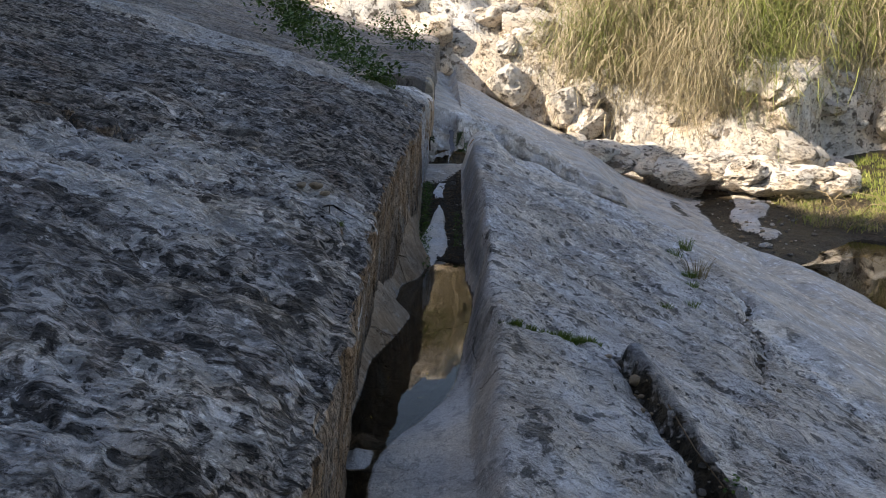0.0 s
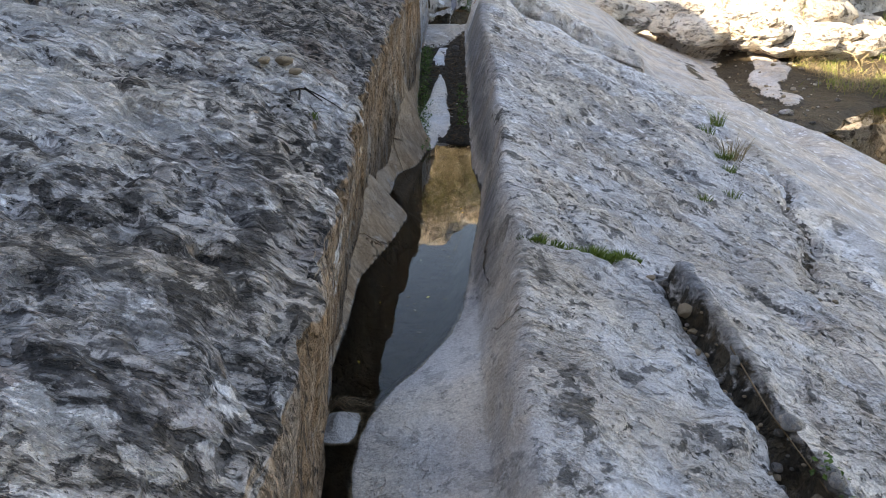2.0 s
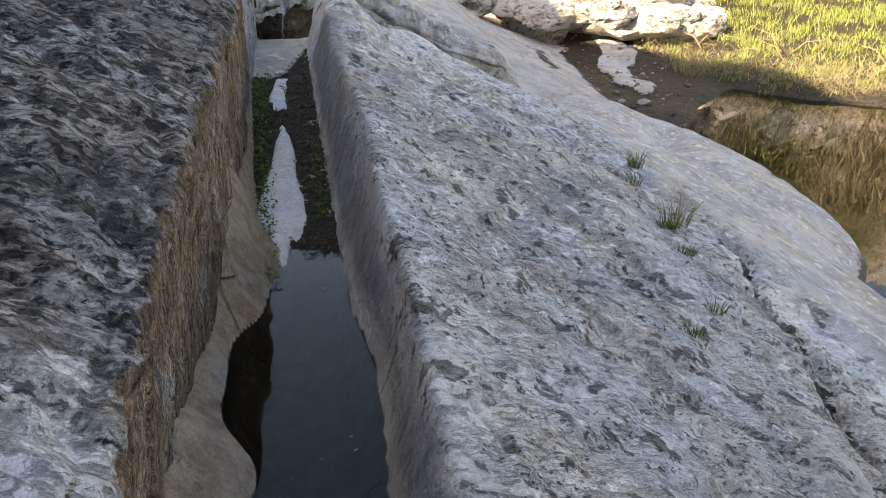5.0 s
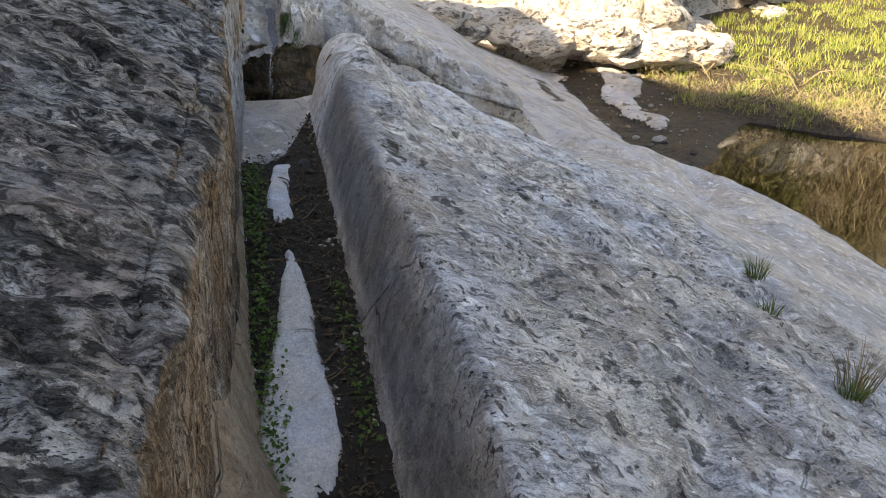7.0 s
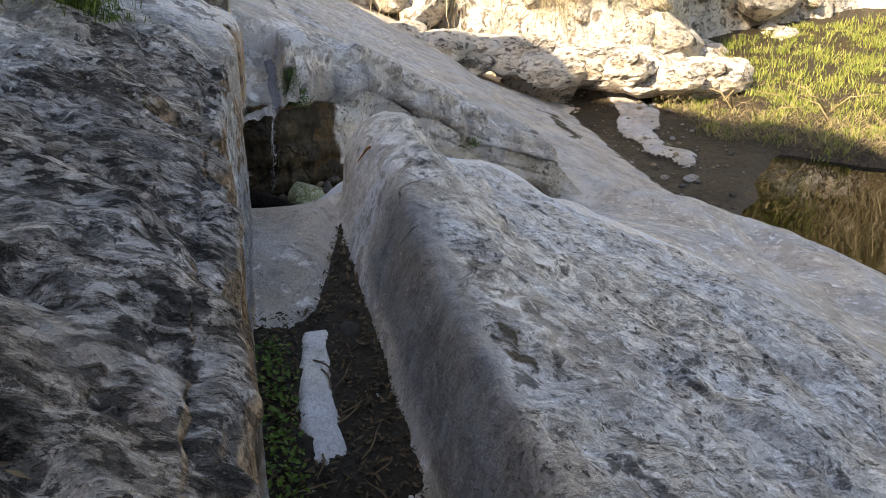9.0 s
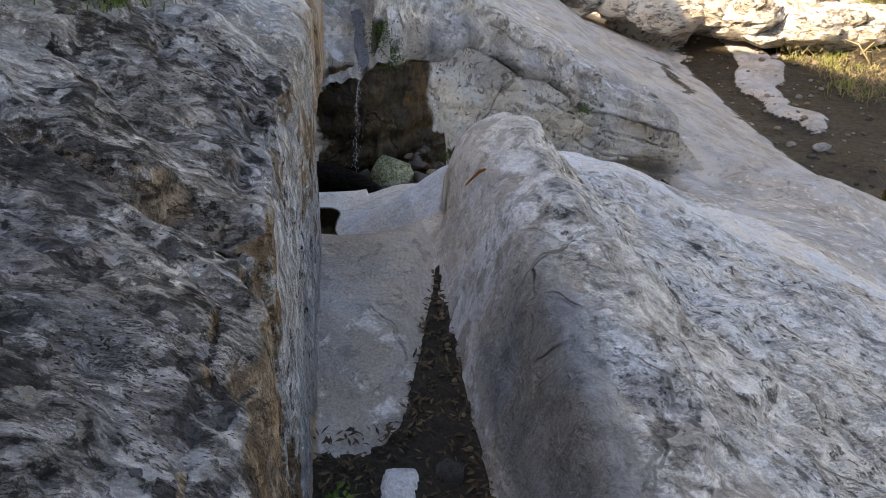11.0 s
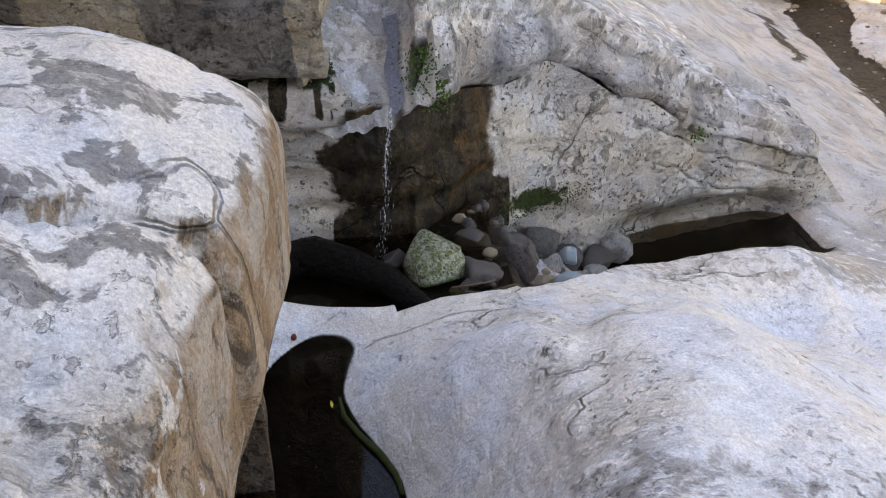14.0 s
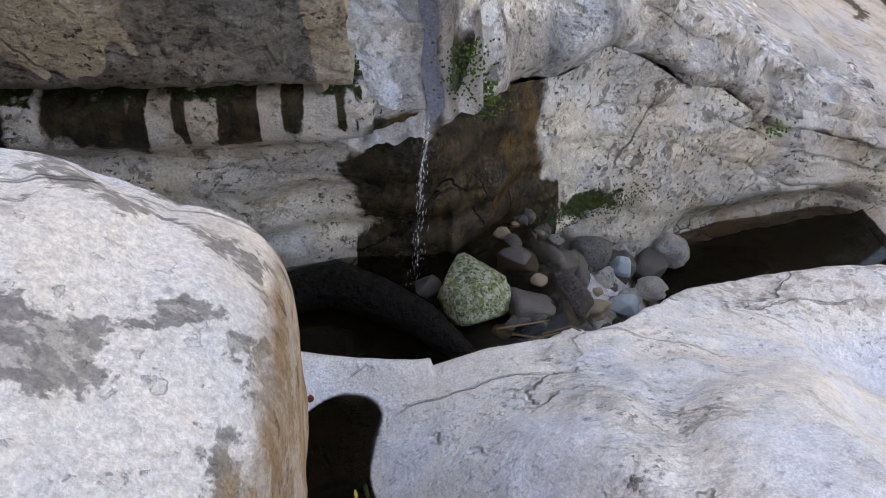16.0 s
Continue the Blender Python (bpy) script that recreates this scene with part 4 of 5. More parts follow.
def boulder_mesh(name, seed, mat, detail=3, rough=0.22, flat=0.7, facets=0.0, hard=False):
    bm = bmesh.new()
    bmesh.ops.create_icosphere(bm, subdivisions=detail, radius=1)
    P = np.array([v.co[:] for v in bm.verts])
    r = 1 + rough * fbm(P[:, 0] * 1.1 + seed * 3.7, P[:, 1] * 1.1 + seed, P[:, 2] * 1.1, 3) + 0.05 * fbm(P[:, 0] * 5 + seed, P[:, 1] * 5, P[:, 2] * 5, 3)
    rs = np.random.RandomState(seed + 5)
    for k in range(int(facets)):
        n = rs.normal(size=3)
        n /= np.linalg.norm(n)
        dist = P @ n * r
        cut = 0.62 + 0.2 * rs.rand()
        r = np.where(dist > cut, r * (cut + 0.12 * (dist - cut)) / np.maximum(dist, 1e-6), r)
    P = P * r[:, None] * np.array([1, 0.85 + 0.3 * rs.rand(), flat])
    for v, p in zip(bm.verts, P):
        v.co = p
    for f in bm.faces:
        f.smooth = not hard
    me = bpy.data.meshes.new(name)
    bm.to_mesh(me)
    bm.free()
    me.materials.append(mat)
    return me


def place(name, me, x, y, z, size, turn=0.0, tilt=0.0, label="", category="", group="", stretch=(1, 1, 1)):
    ob = new(name, me)
    ob.matrix_world = pose(x, y, z, tilt, tilt * 0.6, turn) @ Matrix.Diagonal((size * stretch[0], size * stretch[1], size * stretch[2], 1))
    return tagged(ob, label, category, group)


def ribbons(name, lines, widths, mat, parent=None):
    """Many thin two-sided ribbons, each along a line of points, in one mesh."""
    verts, faces = [], []
    rs = np.random.RandomState(len(lines))
    for pts, w in zip(lines, widths):
        pts = np.asarray(pts, dtype=float)
        a = rs.rand() * math.tau
        side = np.array([math.cos(a), math.sin(a), 0.0])
        base = len(verts)
        n = len(pts)
        for i, p in enumerate(pts):
            k = w * (1 - (i / (n - 1)) ** 1.5 * 0.9)
            verts.append(p - side * k)
            verts.append(p + side * k)
        for i in range(n - 1):
            j = base + 2 * i
            faces.append((j, j + 1, j + 3, j + 2))
    ob = new(name, mesh_from(name, verts, faces, mat, False))
    if parent:
        ob.parent = parent
    return ob


def leaves_mesh(name, centres, normals, sizes, mat, long=1.8, seed=1, parent=None):
    verts, faces = [], []
    rs = np.random.RandomState(seed)
    for c, n, s in zip(centres, normals, sizes):
        n = np.asarray(n, dtype=float) / np.linalg.norm(n)
        t = np.cross(n, rs.normal(size=3))
        t /= np.linalg.norm(t) + 1e-9
        b = np.cross(n, t)
        k = len(verts)
        c = np.asarray(c)
        verts += [c - t * s * long * 0.5, c - b * s * 0.4 + n * s * 0.12, c + t * s * long * 0.5 + n * s * 0.2 * rs.randn(), c + b * s * 0.4 + n * s * 0.12]
        faces += [(k, k + 1, k + 2), (k, k + 2, k + 3)]
    ob = new(name, mesh_from(name, verts, faces, mat, False))
    if parent:
        ob.parent = parent
    return ob


def tube(name, pts, radii, mat, parent=None, rings=8):
    verts, faces = [], []
    pts = np.asarray(pts, dtype=float)
    for i, p in enumerate(pts):
        d = pts[min(i + 1, len(pts) - 1)] - pts[max(i - 1, 0)]
        d /= np.linalg.norm(d) + 1e-9
        u = np.cross(d, (0.3, 0.2, 0.93))
        u /= np.linalg.norm(u) + 1e-9
        v = np.cross(d, u)
        for k in range(rings):
            a = math.tau * k / rings
            verts.append(p + (u * math.cos(a) + v * math.sin(a)) * radii[i])
    for i in range(len(pts) - 1):
        for k in range(rings):
            a, b = i * rings + k, i * rings + (k + 1) % rings
            faces.append((a, b, b + rings, a + rings))
    faces += [tuple(range(rings))[::-1], tuple(range(len(verts) - rings, len(verts)))]
    ob = new(name, mesh_from(name, verts, faces, mat))
    if parent:
        ob.parent = parent
    return ob


def tuft(x, y, z, count, height, spread, mat, label, lean=0.5, width=0.0025, seed=1, category="grass", group=""):
    rs = np.random.RandomState(seed)
    lines = []
    for k in range(count):
        a, r = rs.rand() * math.tau, spread * rs.rand() ** 0.7
        p = np.array([x + r * math.cos(a), y + 0.6 * r * math.sin(a), z])
        h = height * (0.5 + 0.7 * rs.rand())
        out = np.array([math.cos(a), math.sin(a), 0]) * h * lean * (0.3 + rs.rand())
        lines.append([p, p + out * 0.25 + (0, 0, h * 0.5), p + out * 0.65 + (0, 0, h * 0.85), p + out + (0, 0, h * 0.95)])
    return tagged(ribbons("grass_tuft", lines, [width * (0.6 + 0.8 * rs.rand()) for _ in lines], mat), label, category, group)


RS = np.random.RandomState(3)

# ---- stones, log and fall at the upper pool ----
STONES = [("M", 0.29, 11.14, -0.33, 0.175, 1, "pale green mossy boulder in the pool under the fall"), ("D", 0.52, 11.10, -0.39, 0.115, 2, "dark wet mossy stone beside the pale boulder"),
          ("P", 0.71, 11.26, -0.46, 0.125, 3, "purple-grey wet stone among the pool stones"), ("B", 0.87, 11.36, -0.65, 0.085, 4, "brown mossy stone at the pool's edge"),
          ("L", 1.06, 11.44, -0.69, 0.066, 5, "small blue-grey round stone"), ("W", 0.90, 12.0, -0.65, 0.105, 6, "white rounded limestone stone under the moss"),
          ("G", 1.0, 11.9, -0.72, 0.135, 7, "grey rounded limestone stone"), ("W", 1.28, 12.25, -0.95, 0.13, 8, "white flat limestone stone"),
          ("W", 1.66, 12.40, -1.12, 0.15, 9, "white flat limestone stone at the slot's edge"), ("L", 1.19, 11.92, -0.84, 0.07, 10, "small pale blue stone among white stones"),
          ("W", 1.02, 11.8, -0.85, 0.1, 11, "white limestone stone among wet pool stones"), ("W", 1.17, 11.68, -0.86, 0.07, 12, "white limestone stone among wet pool stones"),
          ("W", 1.36, 11.84, -0.94, 0.09, 13, "white limestone stone beside the shoulder"), ("W", 0.79, 11.9, -0.63, 0.04, 14, "small white stone beside the wall"), ("W", 0.82, 11.8, -0.66, 0.035, 15, "small white stone beside the wall"),
          ("B", 0.40, 10.98, -0.40, 0.045, 16, "small brown wet stone"), ("D", 0.52, 11.42, -0.4, 0.09, 17, "black wet stone under the fall"), ("D", 0.68, 11.55, -0.5, 0.11, 18, "black wet stone under the fall"),
          ("D", 0.82, 11.6, -0.62, 0.1, 19, "dark wet stone between pale stones"), ("W", 0.99, 12.06, -0.62, 0.055, 20, "white limestone stone under the moss"), ("D", 0.1, 11.24, -0.37, 0.07, 21, "black wet stone under the fall"),
          ("D", 1.45, 12.2, -1.1, 0.12, 22, "dark wet stone between pale stones"), ("D", 1.2, 12.05, -0.98, 0.1, 23, "dark wet stone between pale stones")]
KINDS = {"M": M_GREENSTONE, "D": M_DARKSTONE, "P": M_PURPLESTONE, "B": M_BROWNSTONE, "L": M_BLUESTONE, "W": M_STONE, "G": M_GREYSTONE}
for kind, x, y, z, r, seed, label in STONES:
    place("stone", boulder_mesh("stone", seed, KINDS[kind], 4, 0.38, 0.74, 12), x, y, z, 1.12 * r, seed * 47, (seed * 13) % 30 - 15, label, "stone", "stones below the fall")
grit = [boulder_mesh("rubble_stone", 400 + k, (M_DARKSTONE, M_BROWNSTONE, M_GREYSTONE)[k % 3], 2, 0.35, 0.75, 5) for k in range(6)]
for k in range(70):
    x, y, r = 0.42 + 1.0 * RS.rand(), 10.95 + 1.2 * RS.rand(), 0.02 + 0.035 * RS.rand()
    y = max(y, float(rim(x)) + 0.12)
    place("rubble_stone", grit[k % 6], x, min(y, float(front(x)) - 0.12), max(-0.38, gz(x, min(y, float(front(x)) - 0.12))) * (x < 0.62) + gz(x, min(y, float(front(x)) - 0.12)) * (x >= 0.62) + 0.4 * r, r, RS.rand() * 360, 20 * RS.randn(), "small wet stone filling gaps between pool stones", "stone", "rubble below the fall")

log = tagged(new("log"), "black waterlogged log lying in the pool under the fall", "log")
pts = [(-0.62, 11.12, -0.30), (-0.45, 11.2, -0.27), (-0.28, 11.2, -0.265), (-0.1, 11.12, -0.28), (0.08, 10.98, -0.30), (0.2, 10.86, -0.325), (0.3, 10.78, -0.35)]
tube("trunk", [np.array(p) + (0, 0, -0.035) + 0.014 * RS.randn(3) for p in pts], [0.08, 0.1, 0.105, 0.095, 0.075, 0.055, 0.03], M_LOG, log, 14)
for k in range(5):
    a = np.array([0.3 + 0.06 * k, 10.88 + 0.03 * RS.randn(), -0.335])
    tagged(tube("twig", [a, a + (0.12, 0.03 * RS.randn(), 0.01), a + (0.22, 0.04 * RS.randn(), 0.005)], [0.005, 0.004, 0.002], M_TWIG), "thin brown twig caught against the stones", "twig", "twigs at the pool")

fall = tagged(new("waterfall"), "thin broken thread of water falling from the rock lip", "waterfall")
bm = bmesh.new()
for k in range(150):
    t = (k + RS.rand()) / 150
    m = Matrix.Translation((0.105 - 0.06 * t + 0.014 * RS.randn() * (0.4 + t), 11.31 - 0.07 * t ** 0.5 + 0.012 * RS.randn(), 0.40 - 0.75 * t ** 1.1)) @ Matrix.Diagonal((0.0018, 0.0018, 0.005 + 0.01 * RS.rand(), 1))
    bmesh.ops.create_icosphere(bm, subdivisions=1, radius=1, matrix=m)
me = bpy.data.meshes.new("drops")
bm.to_mesh(me)
bm.free()
me.materials.append(M_FOAM)
drops = tagged(new("spray", me), kind="stuff")
drops.parent = fall
tube("thread", [(0.11 - 0.05 * t + 0.006 * math.sin(9 * t), 11.31 - 0.07 * t ** 0.5, 0.41 - 0.4 * t) for t in np.linspace(0, 1, 14)], list(np.linspace(0.005, 0.0012, 14)), M_FOAM, fall)
X, Y = np.meshgrid(np.linspace(0.10, 0.17, 10), steps((11.37, 12.05, 0.015)))
film = 0.40 + 0.5 * np.clip(Y - 11.36, 0, 0.6) - 0.9 * np.maximum(11.44 - Y, 0) + 0.012 + 0.006 * fbm(X * 30, Y * 14, 0.5, 3)
film_ob = sheet("film", np.stack([X + 0.01 * np.sin(Y * 20), Y, film], -1), M_WETROCK)
film_ob.parent = fall

# ---- pebbles and grit in the trench ----
pebbles = [boulder_mesh("pebble", 40 + k, (M_BROWNSTONE, M_STONE, M_GREYSTONE)[k % 3], 2, 0.3, 0.65, 3) for k in range(6)]
for k in range(110):
    t = RS.rand()
    x, y = 0.80 + 0.22 * t - 0.015 + 0.028 * RS.randn(), 3.25 - 1.65 * t
    r = 0.006 + 0.014 * RS.rand() ** 3
    place("pebble", pebbles[k % 6], x, y, gz(x, y) + r * 0.35, r, RS.rand() * 360, 0, "small angular pebble lying in the rock trench", "pebble", "pebbles in the trench")
for x, y, r, lab in ((0.835, 3.0, 0.036, "tan rough stone lying in the rock trench"), (0.955, 2.42, 0.028, "pale stone lying in the rock trench"), (0.985, 2.2, 0.026, "pale stone lying in the rock trench"), (0.9, 2.7, 0.018, "pale stone lying in the rock trench")):
    place("trench_stone", boulder_mesh("trench_stone", int(r * 1000), M_BROWNSTONE if r > 0.03 else M_STONE, 3, 0.25, 0.7, 3), x, y, gz(x, y) + r * 0.4, r, 30, 0, lab, "stone")
tagged(tube("stalk", [(0.9, 2.75, gz(0.9, 2.75) + 0.006), (0.93, 2.5, gz(0.93, 2.5) + 0.012), (0.97, 2.2, gz(0.97, 2.2) + 0.01)], [0.003, 0.0025, 0.002], M_TWIG), "thin dead stalk lying along the trench", "stalk")
leaf_c = [(x, y, gz(x, y) + 0.012 + 0.01 * RS.rand()) for x, y in ((0.97 + 0.03 * RS.randn(), 2.3 - 0.35 * RS.rand()) for _ in range(60))]
tagged(leaves_mesh("trench_weed", leaf_c, [(0.4 * RS.randn(), 0.4 * RS.randn(), 1) for _ in leaf_c], [0.012 + 0.008 * RS.rand() for _ in leaf_c], M_FERN, 1.2), "small round-leaved green weed in the trench", "weed", kind="stuff")
for k in range(60):
    t = RS.rand()
    x, y = 2.6 - 0.75 * t + 0.05 * RS.randn(), 6.2 - 2.3 * t
    r = 0.006 + 0.014 * RS.rand() ** 2
    place("pebble", pebbles[k % 6], x, y, gz(x, y) + r * 0.3, r, RS.rand() * 360, 0, "dark grit pebble in the weathered fissure", "pebble", "pebbles in the fissure")

# ---- grass on the slope ----
for k, (x, y, n, h, sp) in enumerate(((0.30, 3.13, 130, 0.035, 0.05), (0.37, 3.16, 130, 0.03, 0.05), (0.45, 3.19, 150, 0.035, 0.045), (0.53, 3.24, 260, 0.05, 0.05), (0.6, 3.27, 260, 0.05, 0.05), (0.67, 3.30, 190, 0.04, 0.045), (0.72, 3.32, 90, 0.03, 0.03))):
    tuft(x, y, gz(x, y) - 0.004, 2 * n, 0.85 * h, sp, M_GRASS, "short green grass growing in a rock joint", 0.7, 0.0016, 11 + k, group="grass in the joint")
for k, (x, y, n, h, sp, m) in enumerate(((2.37, 7.02, 90, 0.13, 0.06, M_GRASS), (2.17, 6.08, 70, 0.2, 0.09, M_DRYGRASS), (2.07, 6.0, 120, 0.06, 0.07, M_GRASS), (1.95, 5.62, 90, 0.05, 0.07, M_GRASS), (2.15, 6.62, 60, 0.09, 0.06, M_GRASS), (1.5, 4.75, 60, 0.04, 0.05, M_GRASS), (1.75, 5.0, 60, 0.05, 0.06, M_GRASS))):
    tuft(x, y, gz(x, y) - 0.004, n, h, sp, m, "wiry grass tuft in a crack of the slope" if m == M_GRASS else "dry thin stalks in a crack of the slope", 0.6, 0.002, 31 + k, group="tufts on the slope")

# ---- plants on the rock wall ----


def leafy_plant(x, y, n, size, seed, label, leaf=0.02, spread=0.12, grass=0):
    rs = np.random.RandomState(seed)
    z = top_z(x, y)
    root = tagged(new("leafy_plant"), label, "plant", "plants on the rock wall")
    tips = [np.array([x + spread * rs.randn() * 0.7, y + spread * rs.randn(), z + size * (0.15 + rs.rand())]) for _ in range(n // 6)]
    ribbons("stems", [[(x + 0.3 * (t[0] - x), y + 0.3 * (t[1] - y), z - 0.01), ((x + t[0]) / 2, (y + t[1]) / 2, (z + t[2]) / 2 + 0.02), tuple(t)] for t in tips], [0.002] * len(tips), M_FERN, root)
    cs = [tips[k % len(tips)] + rs.randn(3) * 0.03 * size / 0.15 for k in range(n)]
    leaves_mesh("leaves", cs, [(rs.randn() * 0.6, rs.randn() * 0.6, 1) for _ in cs], [leaf * (0.6 + 0.8 * rs.rand()) for _ in cs], M_FERN, 1.9, seed, root)
    if grass:
        lines = []
        for k in range(grass):
            a = rs.rand() * math.tau
            p = np.array([x + spread * rs.randn() * 0.9, y + spread * rs.randn(), z - 0.005])
            h = size * (0.6 + 0.6 * rs.rand())
            o = np.array([math.cos(a), math.sin(a), 0]) * h * 0.6
            lines.append([p, p + o * 0.3 + (0, 0, h * 0.6), p + o + (0, 0, h * 0.75)])
        tagged(ribbons("grass_tuft", lines, [0.002] * grass, M_GRASS, root), kind="stuff")


leafy_plant(-0.72, 8.15, 260, 0.09, 51, "lush green leafy plant growing on the rock slab", 0.022, 0.1, 160)
leafy_plant(-0.62, 8.12, 140, 0.07, 52, "lush green leafy plant growing on the rock slab", 0.018, 0.08, 160)
leafy_plant(-0.56, 8.05, 60, 0.03, 53, "short grass growing on the rock slab", 0.012, 0.06, 160)
for k in range(9):
    t = k / 8
    leafy_plant(-0.75 - 2.2 * t, 8.2 + 6 * t, 260, 0.2 + 0.15 * t, 60 + k, "dark green leafy plant in a joint of the slab", 0.035 + 0.02 * t, 0.22 + 0.15 * t)
for k in range(3):
    leafy_plant(-0.6 - 0.35 * k, 15.5 + 1.0 * k, 220, 0.35, 80 + k, "dark green leafy plant in a joint of the slab", 0.05, 0.3)
tuft(-0.44, 3.02, top_z(-0.44, 3.02), 40, 0.03, 0.03, M_GRASS, "short grass in a joint of the slab", 0.6, 0.0016, 91)
place("pebble", boulder_mesh("pebble", 95, M_STONE, 3, 0.1, 0.9), -0.385, 6.02, top_z(-0.385, 6.02) + 0.006, 0.015, 0, 0, "round cream pebble on the rock slab", "pebble")
for x, y, r in ((-0.6, 3.5, 0.03), (-0.55, 3.42, 0.025), (-0.66, 3.42, 0.022), (-0.5, 6.9, 0.02), (-0.4, 6.95, 0.018), (-0.55, 5.9, 0.015)):
    place("slab_stone", boulder_mesh("slab_stone", int(x * -100), M_BROWNSTONE if y < 4 else M_STONE, 3, 0.25, 0.6, 3), x, y, top_z(x, y) + r * 0.25, r, x * 900, 0, "small loose stone lying on the rock slab", "stone", "loose stones on the slab")
branch = tagged(new("dead_branch"), "black dead twiggy branch lying on the rock slab", "branch")
for twig in ([(-0.5, 3.0), (-0.485, 3.07), (-0.49, 3.14), (-0.5, 3.21), (-0.48, 3.25), (-0.44, 3.275), (-0.4, 3.27), (-0.36, 3.25)], [(-0.5, 3.21), (-0.525, 3.17), (-0.515, 3.13)], [(-0.49, 3.24), (-0.46, 3.235), (-0.43, 3.24)], [(-0.485, 3.07), (-0.46, 3.09), (-0.45, 3.12)]):
    tube("twig", [(x, y, top_z(x, y) + 0.016 + 0.006 * math.sin(40 * x + 30 * y)) for x, y in twig], [0.0045 - 0.003 * k / (len(twig) - 1) for k in range(len(twig))], M_LOG, branch, 6)
litter_c = [(x, y, top_z(x, y) + 0.008) for x, y in ((-0.36 + 0.06 * RS.randn(), 6.05 + 0.05 * RS.randn()) for _ in range(70))]
tagged(leaves_mesh("slab_litter", litter_c, [(0.5 * RS.randn(), 0.5 * RS.randn(), 1) for _ in litter_c], [0.009] * 70, M_LITTER, 3.0), "dead leaves and husks in a hollow of the slab", "litter", kind="stuff")

# ---- channel floor: litter, seedlings, twigs ----


def mud_z(x, y):
    return float(shore_z(y)) + 0.014


spots = []
while len(spots) < 2400:
    x, y = -0.2 + 0.4 * RS.rand(), 5.5 + 3.0 * RS.rand()
    if float(strips(np.array(x), np.array(y))) < 0.3 and not (y > 7.8 and x < 0.26 * (y - 8.15) + 0.1):
        spots.append((x, y, mud_z(x, y) + 0.004 + 0.006 * RS.rand()))
tagged(leaves_mesh("leaf_litter", spots, [(0.5 * RS.randn(), 0.5 * RS.randn(), 1) for _ in spots], [0.006 + 0.007 * RS.rand() for _ in spots], M_LITTER, 2.6, 4), "brown dead leaves scattered on the mud", "leaf litter", kind="stuff")
spots = [(-0.155 + 0.028 * RS.randn(), 5.25 + 2.35 * RS.rand()) for _ in range(1100)] + [(0.12 + 0.02 * RS.randn(), 5.75 + 0.8 * RS.rand()) for _ in range(160)]
cs = [(max(-0.2, x), y, mud_z(x, y) + 0.012 + 0.03 * RS.rand()) for x, y in spots]
tagged(leaves_mesh("seedlings", cs, [(0.5 * RS.randn(), 0.5 * RS.randn(), 1) for _ in cs], [0.009 + 0.011 * RS.rand() for _ in cs], M_SEED, 1.3, 5), "small green seedlings along the foot of the wall", "seedlings", kind="stuff")
for k in range(26):
    x, y, a = -0.1 + 0.22 * RS.rand(), 5.9 + 1.6 * RS.rand(), RS.rand() * math.tau
    n = 0.06 + 0.09 * RS.rand()
    p = [np.array([x + n * (t - 0.5) * math.cos(a) + 0.008 * math.sin(5 * t), y + n * (t - 0.5) * math.sin(a), mud_z(x, y + n * (t - 0.5) * math.sin(a)) + 0.012]) for t in np.linspace(0, 1, 5)]
    p = [np.array([min(max(q[0], -0.17), 0.14), q[1], q[2]]) for q in p]
    tagged(tube("twig", p, [0.003, 0.003, 0.0025, 0.002, 0.001], M_TWIG, None, 6), "thin broken twig lying on the mud", "twig", "twigs on the mud")
place("mud_stone", boulder_mesh("mud_stone", 97, M_GREYSTONE, 3, 0.2, 0.7, 3), 0.105, 7.62, mud_z(0, 7.62) + 0.012, 0.035, 20, 0, "small grey stone half sunk in mud", "stone")
for k in range(16):
    x, y, r = 0.2 + 0.05 * RS.randn() + 0.1 * (k % 2), 7.6 + 0.9 * RS.rand(), 0.006 + 0.009 * RS.rand()
    x = min(x, float(foot_right(y)) - 0.02)
    place("pebble", pebbles[(k % 2) * 3], x, y, max(gz(x, y), mud_z(x, y)) + r * 0.2, 0.7 * r, k * 50, 0, "pale pebble on the mud", "pebble", "pebbles on the mud")

# ---- sticks and leaves on the white rock ----


def on_rock(path, lift):
    return [np.array([x, y, gz(x, y) + lift]) for x, y in path]


tagged(tube("orange_stick", [(0.285, 8.58, gz(0.285, 8.58) + 0.006), (0.31, 8.53, gz(0.31, 8.53) + 0.008), (0.335, 8.48, gz(0.335, 8.48) + 0.008), (0.345, 8.45, gz(0.345, 8.45) + 0.008)], [0.003, 0.006, 0.006, 0.004], M_ORANGE), "orange-brown dead stick leaning on the ridge's flank", "stick")
for x, y, a in ((1.62, 10.17, 0.3), (1.53, 10.2, 1.2), (1.58, 10.14, 2.2)):
    tagged(leaves_mesh("orange_leaf", on_rock([(x, y), (x + 0.012, y + 0.006)], 0.006), [(0.3, 0.2, 1), (-0.4, 0.3, 1)], [0.022, 0.016], M_ORANGE, 2.4, int(a * 10)), "curled orange dead leaf on white rock", "leaf", "orange leaves")
place("red_stub", boulder_mesh("red_stub", 98, M_RED, 2, 0.2, 1.6), -0.33, 10.56, -0.27, 0.012, 10, 12, "short red-brown stub at the water's edge", "stub")
moss_line = [(-0.12, 10.22), (-0.1, 10.12), (-0.04, 10.02), (0.03, 9.93), (0.08, 9.84), (0.1, 9.76)]
tagged(tube("mossy_stick", [(x - 0.012, y, -0.292 + 0.004 * math.sin(9 * y)) for x, y in moss_line], [0.006, 0.009, 0.011, 0.012, 0.011, 0.008], M_MOSS), "mossy rotten stick along the water's edge", "stick")

